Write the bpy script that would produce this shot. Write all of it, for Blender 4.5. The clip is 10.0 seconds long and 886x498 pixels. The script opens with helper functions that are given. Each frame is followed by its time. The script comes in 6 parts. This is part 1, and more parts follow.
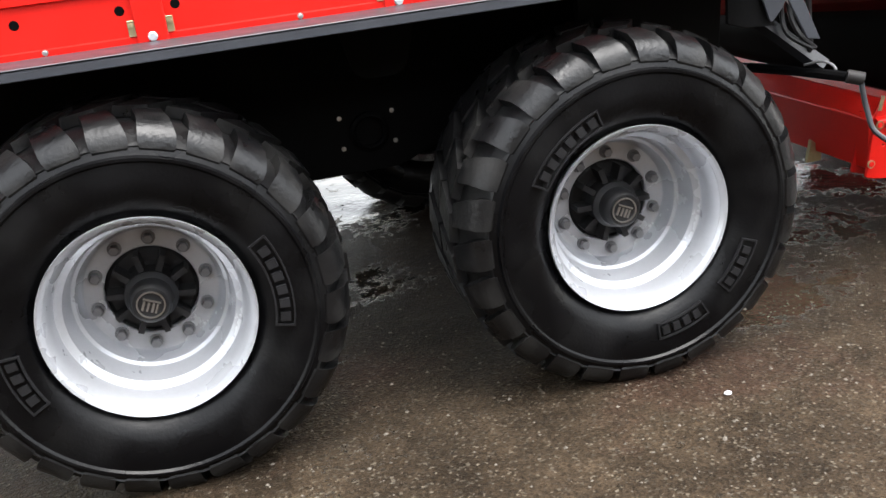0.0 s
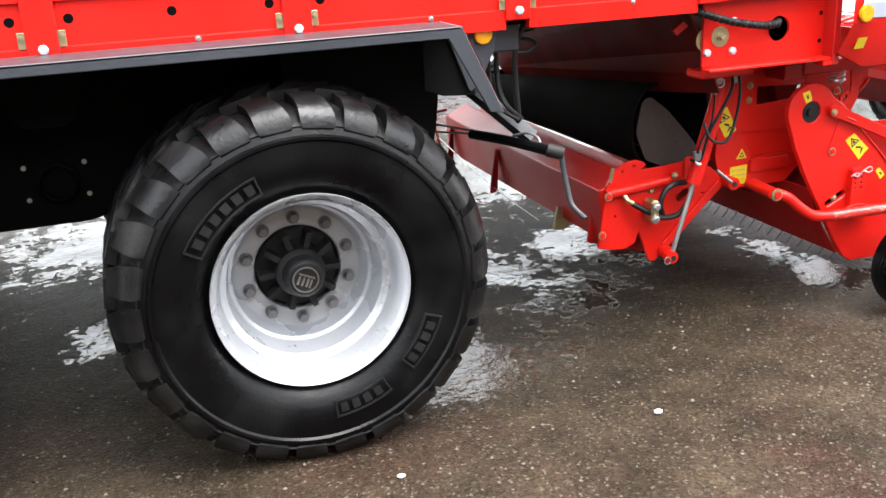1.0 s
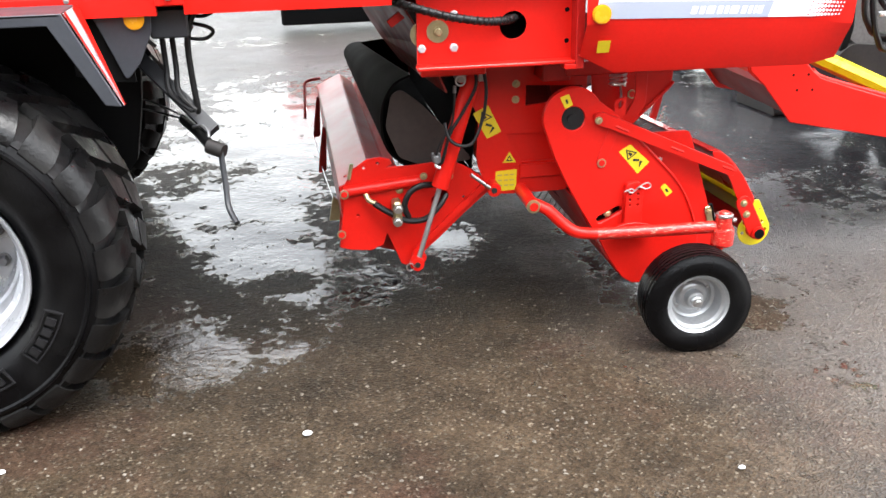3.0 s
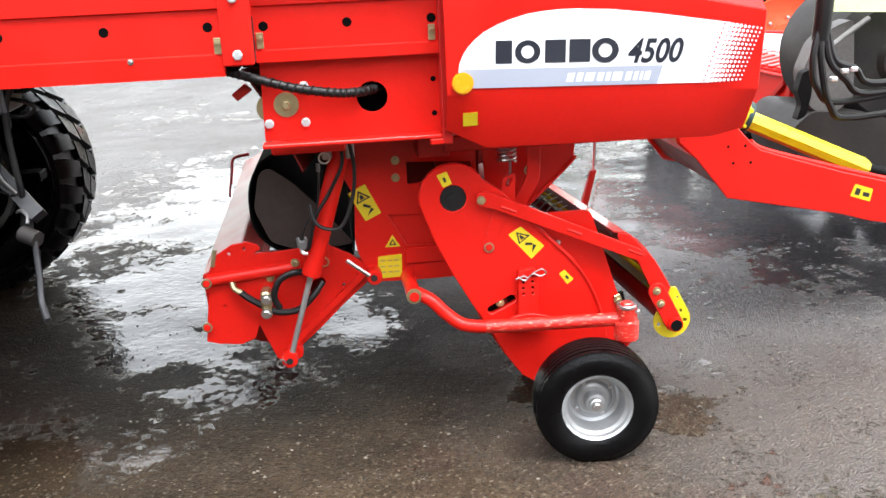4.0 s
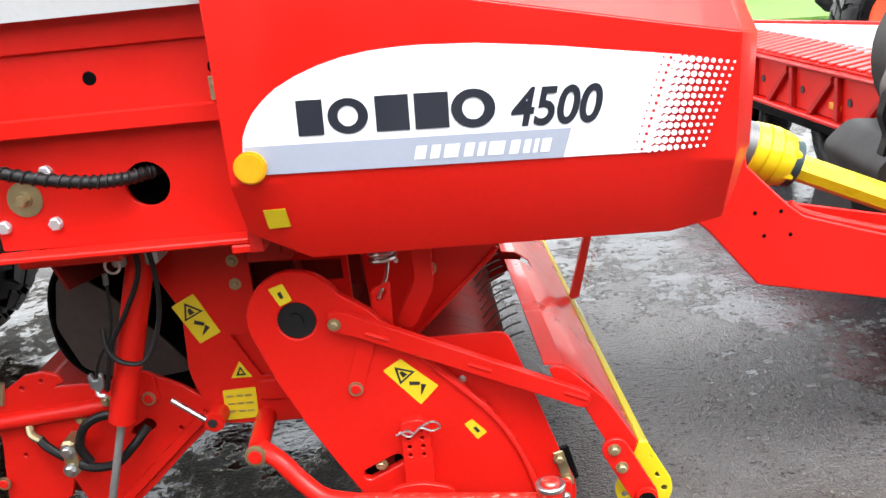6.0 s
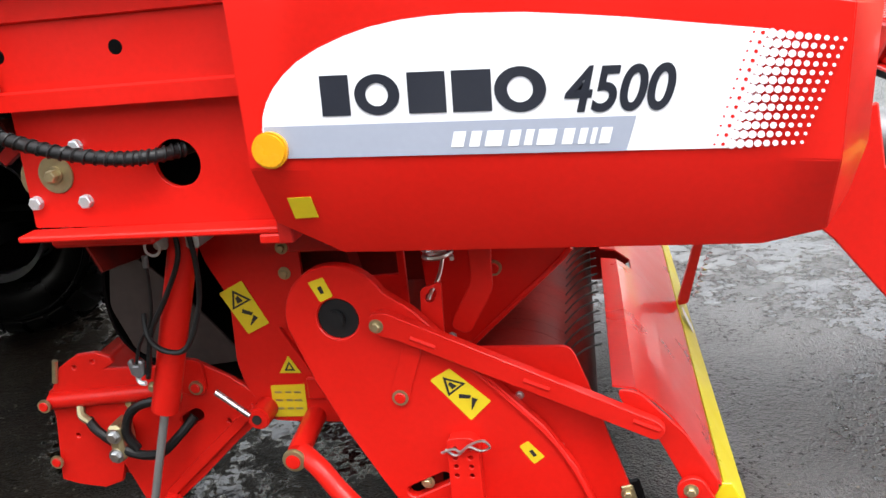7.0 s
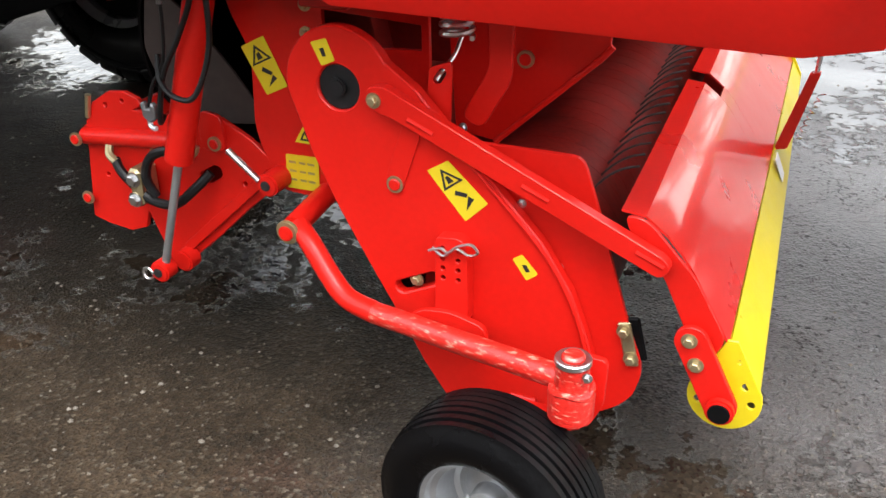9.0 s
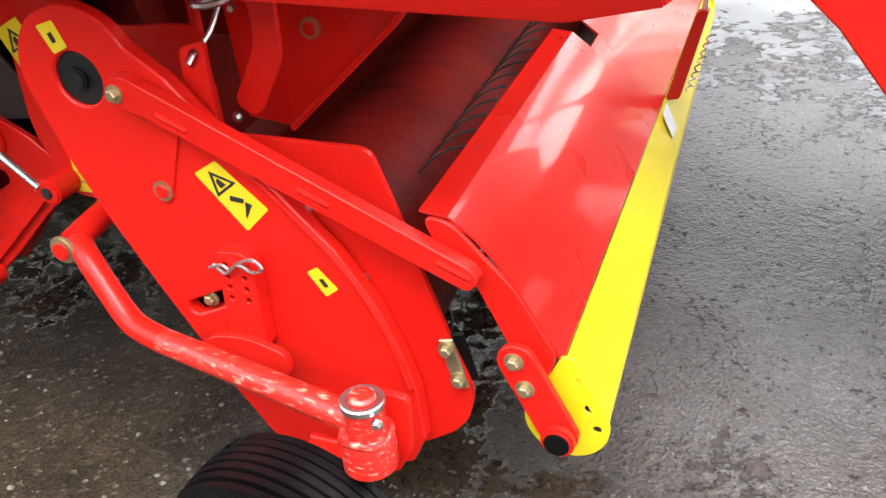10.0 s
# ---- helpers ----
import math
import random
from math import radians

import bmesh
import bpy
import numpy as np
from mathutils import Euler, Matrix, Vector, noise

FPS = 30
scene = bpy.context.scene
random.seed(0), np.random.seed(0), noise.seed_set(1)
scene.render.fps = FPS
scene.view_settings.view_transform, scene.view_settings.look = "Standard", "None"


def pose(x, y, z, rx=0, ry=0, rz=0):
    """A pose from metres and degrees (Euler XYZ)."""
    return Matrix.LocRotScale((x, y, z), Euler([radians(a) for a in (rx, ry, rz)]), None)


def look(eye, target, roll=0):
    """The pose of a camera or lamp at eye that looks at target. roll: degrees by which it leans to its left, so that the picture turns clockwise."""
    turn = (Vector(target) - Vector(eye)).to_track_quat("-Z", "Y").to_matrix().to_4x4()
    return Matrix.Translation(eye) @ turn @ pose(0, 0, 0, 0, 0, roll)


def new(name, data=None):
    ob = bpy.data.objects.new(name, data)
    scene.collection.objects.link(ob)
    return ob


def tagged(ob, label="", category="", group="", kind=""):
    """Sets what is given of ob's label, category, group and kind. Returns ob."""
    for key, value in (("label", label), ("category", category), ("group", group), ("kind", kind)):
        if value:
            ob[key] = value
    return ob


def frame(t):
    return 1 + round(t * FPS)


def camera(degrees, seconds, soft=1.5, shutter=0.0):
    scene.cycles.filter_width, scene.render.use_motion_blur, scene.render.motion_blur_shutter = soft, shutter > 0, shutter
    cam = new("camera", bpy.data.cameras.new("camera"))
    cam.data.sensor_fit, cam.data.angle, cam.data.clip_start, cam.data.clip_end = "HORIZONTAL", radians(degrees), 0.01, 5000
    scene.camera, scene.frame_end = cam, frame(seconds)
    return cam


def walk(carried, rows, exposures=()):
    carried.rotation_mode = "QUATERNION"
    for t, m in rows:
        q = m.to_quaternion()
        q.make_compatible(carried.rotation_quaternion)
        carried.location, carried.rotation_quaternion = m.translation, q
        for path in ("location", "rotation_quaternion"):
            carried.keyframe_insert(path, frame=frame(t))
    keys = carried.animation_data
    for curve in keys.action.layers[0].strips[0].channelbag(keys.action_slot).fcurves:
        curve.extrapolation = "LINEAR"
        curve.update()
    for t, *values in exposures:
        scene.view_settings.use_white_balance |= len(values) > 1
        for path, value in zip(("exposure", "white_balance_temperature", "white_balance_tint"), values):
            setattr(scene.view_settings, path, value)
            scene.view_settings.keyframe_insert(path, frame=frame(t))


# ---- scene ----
cam = camera(50.0, 10.0)
PATH = [
    (0, (0.048, 0.051, 1.555), (0.443, 1.886, 0.866), -7.1),
    (0.5, (0.422, 0.078, 1.534), (0.931, 1.877, 0.824), -5.0),
    (0.7, (0.52, 0.091, 1.549), (1.097, 1.874, 0.851), -5.1),
    (0.8, (0.612, 0.069, 1.547), (1.198, 1.859, 0.874), -3.9),
    (0.9, (0.7, 0.001, 1.551), (1.278, 1.801, 0.899), -3.2),
    (1, (0.793, 0.016, 1.55), (1.38, 1.817, 0.91), -3.1),
    (1.5, (1.15, -0.121, 1.59), (1.656, 1.698, 0.932), -3.9),
    (1.8, (1.375, -0.112, 1.576), (1.832, 1.713, 0.896), -0.3),
    (2, (1.527, -0.116, 1.566), (1.954, 1.709, 0.87), 3.7),
    (2.5, (1.927, -0.087, 1.62), (2.286, 1.729, 0.861), -1.7),
    (2.9, (2.269, -0.12, 1.623), (2.559, 1.714, 0.881), -0.2),
    (3, (2.339, -0.109, 1.62), (2.627, 1.725, 0.876), -1.4),
    (3.2, (2.431, -0.07, 1.607), (2.739, 1.768, 0.881), -2.9),
    (4.3, (3.19, 0.271, 1.539), (3.319, 2.178, 0.952), -2.4),
    (4.5, (3.334, 0.344, 1.558), (3.407, 2.249, 0.956), -2.6),
    (5, (3.526, 0.546, 1.54), (3.482, 2.451, 0.932), -4.5),
    (5.5, (3.592, 0.881, 1.51), (3.559, 2.806, 0.965), -4.6),
    (5.7, (3.641, 0.993, 1.529), (3.606, 2.907, 0.949), -5.4),
    (6.8, (3.891, 1.357, 1.471), (3.525, 3.231, 0.876), -5.7),
    (7, (3.899, 1.379, 1.468), (3.473, 3.238, 0.864), -6.0),
    (7.5, (3.84, 1.344, 1.439), (3.131, 3.088, 0.765), -4.3),
    (8, (3.831, 1.219, 1.432), (3.083, 2.932, 0.723), -1.6),
    (8.5, (3.922, 1.301, 1.385), (3.219, 3.0, 0.596), -3.3),
    (9, (4.142, 1.611, 1.327), (3.405, 3.221, 0.398), -1.0),
    (9.5, (4.221, 1.84, 1.282), (3.462, 3.391, 0.273), -2.0),
    (10, (4.312, 2.012, 1.27), (3.607, 3.569, 0.231), -4.8),
]
walk(cam, [(t, look(eye, target, roll)) for t, eye, target, roll in PATH], exposures=[(0.0, 2.32), (0.6, 2.52), (2.0, 2.65), (4.3, 2.42), (5.5, 2.35), (7.3, 2.05), (8.3, 2.0), (9.0, 2.2), (10.0, 2.5)])

# ---- light ----
SUN_DIR = Vector((0.18, -0.30, 0.93)).normalized()
world = bpy.data.worlds.new("overcast_world")
scene.world = world
world.use_nodes = True
wn = world.node_tree.nodes
wn.clear()
sky = wn.new("ShaderNodeTexSky")
sky.sky_type, sky.sun_disc = "NISHITA", False
sky.sun_elevation = math.asin(SUN_DIR.z)
sky.sun_rotation = math.atan2(SUN_DIR.x, SUN_DIR.y)
sky.air_density, sky.dust_density, sky.ozone_density = 1.6, 1.0, 0.6
bw = wn.new("ShaderNodeHueSaturation")
bw.inputs["Saturation"].default_value = 0.2
bg = wn.new("ShaderNodeBackground")
bg.inputs["Strength"].default_value = 0.15
wo = wn.new("ShaderNodeOutputWorld")
world.node_tree.links.new(sky.outputs[0], bw.inputs["Color"])
world.node_tree.links.new(bw.outputs[0], bg.inputs["Color"])
world.node_tree.links.new(bg.outputs[0], wo.inputs["Surface"])
sun_data = bpy.data.lights.new("sun", "SUN")
sun_data.energy, sun_data.angle, sun_data.color = 1.2, radians(40), (1.0, 0.975, 0.95)
sun = new("sun", sun_data)
sun.matrix_world = look(SUN_DIR * 40, (0, 0, 0))


# ---- materials ----
def material(name, colour, rough=0.5, metal=0.0, vary=0.12, scale=6.0, bump=0.0, bump_scale=60.0,
             coat=0.0, rough_vary=0.1, spec=0.5, dirt=None, dirt_amount=0.0, dirt_scale=3.0, dirt_from=0.5, streak=None):
    """A surface with uneven colour at two scales, uneven gloss, fine relief and, if asked, dirt."""
    m = bpy.data.materials.new(name)
    m.use_nodes = True
    nt = m.node_tree
    n, link = nt.nodes, nt.links.new
    b = n["Principled BSDF"]
    co = n.new("ShaderNodeTexCoord")
    n1 = n.new("ShaderNodeTexNoise")
    n1.inputs["Scale"].default_value, n1.inputs["Detail"].default_value = scale, 6
    n2 = n.new("ShaderNodeTexNoise")
    n2.inputs["Scale"].default_value, n2.inputs["Detail"].default_value = scale * 14, 3
    for k in (n1, n2):
        link(co.outputs["Object"], k.inputs["Vector"])
    mixv = n.new("ShaderNodeMath")
    mixv.operation = "ADD"
    link(n1.outputs[0], mixv.inputs[0])
    link(n2.outputs[0], mixv.inputs[1])
    ramp = n.new("ShaderNodeMapRange")
    ramp.inputs["From Min"].default_value, ramp.inputs["From Max"].default_value = 0.6, 1.4
    ramp.inputs["To Min"].default_value, ramp.inputs["To Max"].default_value = 1 - vary, 1 + vary
    link(mixv.outputs[0], ramp.inputs["Value"])
    col = n.new("ShaderNodeMix")
    col.data_type, col.blend_type = "RGBA", "MULTIPLY"
    col.inputs["Factor"].default_value = 1
    col.inputs["A"].default_value = (*colour, 1)
    link(ramp.outputs[0], col.inputs["B"])
    out = col.outputs["Result"]
    if dirt:
        dn = n.new("ShaderNodeTexNoise")
        dn.inputs["Scale"].default_value, dn.inputs["Detail"].default_value = dirt_scale, 8
        if streak:
            sm = n.new("ShaderNodeMapping")
            sm.inputs["Scale"].default_value = streak
            link(co.outputs["Object"], sm.inputs["Vector"])
            link(sm.outputs[0], dn.inputs["Vector"])
        else:
            link(co.outputs["Object"], dn.inputs["Vector"])
        dr = n.new("ShaderNodeMapRange")
        dr.inputs["From Min"].default_value, dr.inputs["From Max"].default_value = dirt_from, dirt_from + 0.25
        dr.inputs["To Max"].default_value = dirt_amount
        link(dn.outputs[0], dr.inputs["Value"])
        dm = n.new("ShaderNodeMix")
        dm.data_type = "RGBA"
        link(dr.outputs[0], dm.inputs["Factor"])
        link(out, dm.inputs["A"])
        dm.inputs["B"].default_value = (*dirt, 1)
        out = dm.outputs["Result"]
    link(out, b.inputs["Base Color"])
    rr = n.new("ShaderNodeMapRange")
    rr.inputs["From Min"].default_value, rr.inputs["From Max"].default_value = 0.3, 0.7
    rr.inputs["To Min"].default_value = max(0.03, rough - rough_vary)
    rr.inputs["To Max"].default_value = min(1, rough + rough_vary)
    link(n1.outputs[0], rr.inputs["Value"])
    link(rr.outputs[0], b.inputs["Roughness"])
    b.inputs["Metallic"].default_value = metal
    b.inputs["Specular IOR Level"].default_value = spec
    b.inputs["Coat Weight"].default_value = coat
    b.inputs["Coat Roughness"].default_value = 0.06
    if bump:
        bn = n.new("ShaderNodeTexNoise")
        bn.inputs["Scale"].default_value, bn.inputs["Detail"].default_value = bump_scale, 4
        link(co.outputs["Object"], bn.inputs["Vector"])
        bp = n.new("ShaderNodeBump")
        bp.inputs["Strength"].default_value, bp.inputs["Distance"].default_value = bump, 0.01
        link(bn.outputs[0], bp.inputs["Height"])
        link(bp.outputs[0], b.inputs["Normal"])
    return m


RED = material("red_paint", (0.57, 0.0095, 0.0054), 0.40, vary=0.06, bump=0.02, bump_scale=9, coat=0.14, rough_vary=0.06, spec=0.22)
# darker copy of the red paint, with the shade of inner parts put in
RED_DARK = material("red_inner_shaded", (0.37, 0.0075, 0.0054), 0.45, vary=0.15, spec=0.3, bump=0.03, bump_scale=14)
RED_GLOSS = material("glossy_red_paint", (0.57, 0.0095, 0.0054), 0.30, vary=0.05, bump=0.01, bump_scale=7, coat=0.62, rough_vary=0.05)
RED_GLOSS.node_tree.nodes["Principled BSDF"].inputs["Coat IOR"].default_value = 1.55
CARRIER_RED = material("shiny_red_paint", (0.476, 0.0095, 0.0054), 0.36, vary=0.06, bump=0.015, bump_scale=8, coat=0.03, rough_vary=0.06, spec=0.25)
# shade inside the pickup and channels put into a near-black red, plus grime
SHADE_RED = material("grimy_red_deep_shade", (0.13, 0.006, 0.004), 0.5, vary=0.3, spec=0.15, dirt=(0.02, 0.008, 0.006), dirt_amount=0.8, dirt_scale=5)
RIM_ZINC = material("satin_zinc_rim", (0.42, 0.43, 0.44), 0.38, metal=0.75, vary=0.1, rough_vary=0.1)
HUB_GREY = material("dusty_hub_paint", (0.010, 0.010, 0.011), 0.5, vary=0.3, spec=0.3, dirt=(0.026, 0.025, 0.024), dirt_amount=0.6, dirt_scale=14)
WORN = material("worn_red_paint", (0.4896, 0.0136, 0.0082), 0.34, vary=0.08, coat=0.3, bump=0.25, bump_scale=120, dirt=(0.80, 0.50, 0.36), dirt_amount=0.85, dirt_scale=110, dirt_from=0.57, streak=(0.35, 1, 1.6))
GREY = material("dark_grey_paint", (0.0374, 0.0408, 0.049), 0.42, vary=0.12, bump=0.02)
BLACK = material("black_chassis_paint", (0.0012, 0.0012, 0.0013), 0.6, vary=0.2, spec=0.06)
PLASTIC = material("black_plastic", (0.003, 0.003, 0.0033), 0.55, vary=0.2, bump=0.05, spec=0.1)
RUBBER = material("wet_tyre_rubber", (0.0022, 0.0022, 0.0026), 0.34, vary=0.3, scale=5, bump=0.12, bump_scale=90, rough_vary=0.2, spec=0.17,
                  dirt=(0.010, 0.010, 0.010), dirt_amount=0.6, dirt_scale=6)
TREAD = material("wet_tread_rubber", (0.0050, 0.0050, 0.0054), 0.40, vary=0.4, scale=9, bump=0.2, bump_scale=70, rough_vary=0.18, spec=0.34,
                 dirt=(0.026, 0.025, 0.023), dirt_amount=0.6, dirt_scale=9)
RIBBON = material("rubber_flap", (0.0025, 0.002, 0.002), 0.85, vary=0.25, scale=3, spec=0.03, dirt=(0.005, 0.004, 0.004), dirt_amount=0.6)
BROWN_PLATE = material("worn_brown_plate", (0.036, 0.026, 0.023), 0.55, vary=0.3, scale=3, spec=0.3, dirt=(0.04, 0.03, 0.026), dirt_amount=0.5, dirt_scale=4)
ARM_GREY = material("dark_arm_paint", (0.015, 0.0163, 0.0197), 0.45, vary=0.15, bump=0.02)
DULL_ZINC = material("dull_grey_zinc", (0.16, 0.16, 0.165), 0.45, metal=0.6, vary=0.2)
TINE_STEEL = material("grey_spring_steel", (0.09, 0.09, 0.09), 0.42, metal=0.7, vary=0.2)
SILVER = material("silver_rim_paint", (0.43, 0.442, 0.47), 0.30, metal=0.42, vary=0.05, rough_vary=0.08, dirt=(0.47, 0.47, 0.47), dirt_amount=0.2)
STEEL = material("bare_steel", (0.55, 0.55, 0.55), 0.32, metal=1.0, vary=0.15)
ZINC = material("yellow_zinc", (0.4216, 0.3536, 0.204), 0.36, metal=0.8, vary=0.15)
WHITE_CAP = material("bright_bolt_cap", (0.58, 0.60, 0.62), 0.35, metal=0.6, vary=0.1)
AMBER = material("amber_reflector", (0.646, 0.2856, 0.0068), 0.25, vary=0.06, coat=0.5)
YELLOW = material("yellow_paint", (0.6256, 0.5032, 0.0068), 0.35, vary=0.06, coat=0.25)
STICKER = material("yellow_sticker", (0.646, 0.4896, 0.0136), 0.45, vary=0.05)
INK = material("black_print", (0.0136, 0.0136, 0.017), 0.5, vary=0.1)
NAVY = material("dark_blue_print", (0.0122, 0.015, 0.0238), 0.4, vary=0.08)
WHITE = material("white_film", (0.70, 0.715, 0.75), 0.35, vary=0.02)
PALE = material("pale_grey_film", (0.2856, 0.3128, 0.3808), 0.35, vary=0.03)
HOSE = material("black_hose", (0.007, 0.007, 0.0075), 0.42, vary=0.2, spec=0.3, bump=0.1, bump_scale=140)
PALE_STEEL = material("pale_galvanised_sheet", (0.4216, 0.4284, 0.4352), 0.4, metal=0.2, vary=0.06)
CAST = material("dusty_cast_iron", (0.016, 0.0145, 0.014), 0.6, vary=0.35, scale=5, spec=0.3, dirt=(0.045, 0.041, 0.038), dirt_amount=0.55)
LIME = material("lime_paint", (0.62, 0.78, 0.42), 0.35, vary=0.05)


PUDDLES = ((5.4, 4.6, 1.0), (6.4, 6.4, 1.6), (4.6, 6.2, 1.2), (2.6, 6.4, 1.6), (2.03, 3.12, 0.42), (1.74, 3.0, 0.30), (2.15, 4.02, 0.34), (1.95, 4.73, 0.5), (2.54, 3.55, 0.30), (3.67, 3.22, 0.17), (3.65, 3.46, 0.14), (3.61, 3.70, 0.14), (3.63, 3.97, 0.14), (2.92, 4.11, 0.35), (3.98, 3.05, 0.2), (0.75, 5.4, 0.8), (0.56, 3.95, 0.25))


def ground_material():
    """Wet brown grit with puddles: dark matrix, pale grains, smooth water in the hollows."""
    m = bpy.data.materials.new("wet_gravel_yard")
    m.use_nodes = True
    n, link = m.node_tree.nodes, m.node_tree.links.new
    b = n["Principled BSDF"]
    co = n.new("ShaderNodeTexCoord")

    def noise_tex(scale, detail, rough=0.55):
        k = n.new("ShaderNodeTexNoise")
        k.inputs["Scale"].default_value, k.inputs["Detail"].default_value = scale, detail
        k.inputs["Roughness"].default_value = rough
        link(co.outputs["Object"], k.inputs["Vector"])
        return k.outputs[0]

    def span(src, a, b_, c, d):
        k = n.new("ShaderNodeMapRange")
        for key, v in zip(("From Min", "From Max", "To Min", "To Max"), (a, b_, c, d)):
            k.inputs[key].default_value = v
        link(src, k.inputs["Value"])
        return k.outputs[0]

    def mix(f, a, b_, mode="MIX"):
        k = n.new("ShaderNodeMix")
        k.data_type, k.blend_type = "RGBA", mode
        for key, v in (("Factor", f), ("A", a), ("B", b_)):
            if isinstance(v, (tuple, float)):
                k.inputs[key].default_value = v
            else:
                link(v, k.inputs[key])
        return k.outputs["Result"]

    def maths(op, a, b_):
        k = n.new("ShaderNodeMath")
        k.operation = op
        for i, v in enumerate((a, b_)):
            if isinstance(v, float):
                k.inputs[i].default_value = v
            else:
                link(v, k.inputs[i])
        return k.outputs[0]

    big, mid, fine = noise_tex(0.55, 4), noise_tex(3.2, 6, 0.65), noise_tex(60, 6, 0.7)
    grains = n.new("ShaderNodeTexVoronoi")
    grains.inputs["Scale"].default_value = 120
    link(co.outputs["Object"], grains.inputs["Vector"])
    base = mix(span(mid, 0.35, 0.68, 0, 1), (0.0165, 0.0115, 0.0072, 1), (0.044, 0.031, 0.0195, 1))
    base = mix(span(noise_tex(0.9, 5, 0.6), 0.52, 0.66, 0, 0.75), base, (0.038, 0.018, 0.013, 1))
    base = mix(span(fine, 0.5, 0.72, 0, 0.6), base, (0.011, 0.009, 0.007, 1))
    speck = n.new("ShaderNodeSeparateColor")
    link(grains.outputs["Color"], speck.inputs[0])
    base = mix(span(speck.outputs[0], 0.88, 0.99, 0, 0.55), base, (0.12, 0.104, 0.080, 1))
    spot = n.new("ShaderNodeSeparateXYZ")
    link(co.outputs["Object"], spot.inputs[0])
    drier = maths("ADD", spot.outputs["X"], maths("ADD", maths("MULTIPLY", noise_tex(1.1, 4), 1.2), -0.6))
    drier = maths("MAXIMUM", drier, maths("ADD", span(spot.outputs["Y"], 4.7, 6.4, 2.6, 3.85), maths("ADD", maths("MULTIPLY", noise_tex(1.1, 4), 0.8), -0.4)))
    # gravel turns paler and bluer towards greater y
    far_pale = span(maths("ADD", spot.outputs["Y"], maths("MULTIPLY", noise_tex(2.2, 5, 0.6), 1.1)), 3.75, 4.55, 0, 1)
    base = mix(span(drier, 3.4, 4.6, 0, 0.75), base, mix(far_pale, (0.032, 0.026, 0.022, 1), (0.088, 0.090, 0.098, 1)))
    crumbs = span(maths("ADD", noise_tex(52, 4, 0.7), maths("MULTIPLY", noise_tex(4.5, 3), 0.35)), 0.765, 0.835, 0, 0.8)
    base = mix(maths("MULTIPLY", crumbs, span(drier, 3.2, 4.2, 0.25, 1)), base, (0.014, 0.012, 0.010, 1))
    # shade under the wagon painted in: base darkens towards greater y
    depth_shade = span(maths("ADD", maths("MULTIPLY", drier, 0.3), maths("MULTIPLY", spot.outputs["Y"], -1.0)), -2.5, -1.5, 0.68, 1.4)
    base = mix(1.0, base, depth_shade, "MULTIPLY")
    tone = span(speck.outputs[1], 0, 1, 0.6, 1.4)
    base = mix(1.0, base, tone, "MULTIPLY")
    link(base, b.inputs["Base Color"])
    # water lies in hollows, deepest in a few shallow puddles
    wet = maths("ADD", maths("MULTIPLY", big, 0.26), maths("ADD", maths("MULTIPLY", mid, 0.30), maths("ADD", maths("MULTIPLY", noise_tex(11, 6, 0.7), 0.24), maths("MULTIPLY", noise_tex(30, 5, 0.7), 0.22))))
    for px, py, pr in PUDDLES:
        off = n.new("ShaderNodeVectorMath")
        off.operation = "DISTANCE"
        link(co.outputs["Object"], off.inputs[0])
        off.inputs[1].default_value = (px, py, 0)
        wet = maths("ADD", wet, span(off.outputs["Value"], pr * 0.5, pr * 1.3, 0.10, 0.0))
    place = n.new("ShaderNodeSeparateXYZ")
    link(co.outputs["Object"], place.inputs[0])
    wet = maths("ADD", wet, span(place.outputs["Y"], 4.9, 6.2, -0.005, 0.012))
    water = span(wet, 0.568, 0.588, 0, 1)
    packed = maths("MULTIPLY", span(drier, 3.3, 4.3, 0, 1), span(far_pale, 0, 1, 0.55, 1))
    damp = maths("MULTIPLY", maths("ADD", 1.0, maths("MULTIPLY", water, -1.0)), maths("ADD", 0.08, maths("MULTIPLY", packed, span(crumbs, 0, 0.8, 1.0, 0.12))))
    matt = maths("ADD", 0.58, maths("MULTIPLY", packed, span(crumbs, 0, 0.8, -0.30, 0.05)))
    link(maths("ADD", maths("MULTIPLY", matt, maths("ADD", 1.0, maths("MULTIPLY", water, -1.0))), maths("MULTIPLY", water, 0.04)), b.inputs["Roughness"])
    link(maths("ADD", damp, maths("MULTIPLY", water, 0.42)), b.inputs["Specular IOR Level"])
    lumps = maths("MULTIPLY", maths("MULTIPLY", noise_tex(48, 3, 0.6), packed), 1.3)
    grit = maths("ADD", maths("ADD", lumps, maths("MULTIPLY", fine, 0.55)), maths("MULTIPLY", grains.outputs["Distance"], 0.45))
    swell = maths("ADD", maths("MULTIPLY", noise_tex(17, 4, 0.5), 1.5), maths("MULTIPLY", noise_tex(7, 3), 2.2))
    swell = maths("ADD", swell, maths("MULTIPLY", noise_tex(34, 3, 0.5), 0.9))
    height = maths("ADD", maths("MULTIPLY", grit, span(water, 0, 1, 1.1, 0.05)), maths("MULTIPLY", swell, maths("ADD", span(water, 0, 1, 0.42, 0.13), maths("MULTIPLY", packed, -0.22))))
    bp = n.new("ShaderNodeBump")
    bp.inputs["Distance"].default_value = 0.0155
    bp.inputs["Strength"].default_value = 0.75
    link(height, bp.inputs["Height"])
    link(bp.outputs[0], b.inputs["Normal"])
    return m


GROUND = ground_material()
GRASS = material("short_grass", (0.10, 0.20, 0.03), 0.8, vary=0.4, scale=2, bump=0.4, bump_scale=30)

# ---- building helpers ----
WHERE = {}


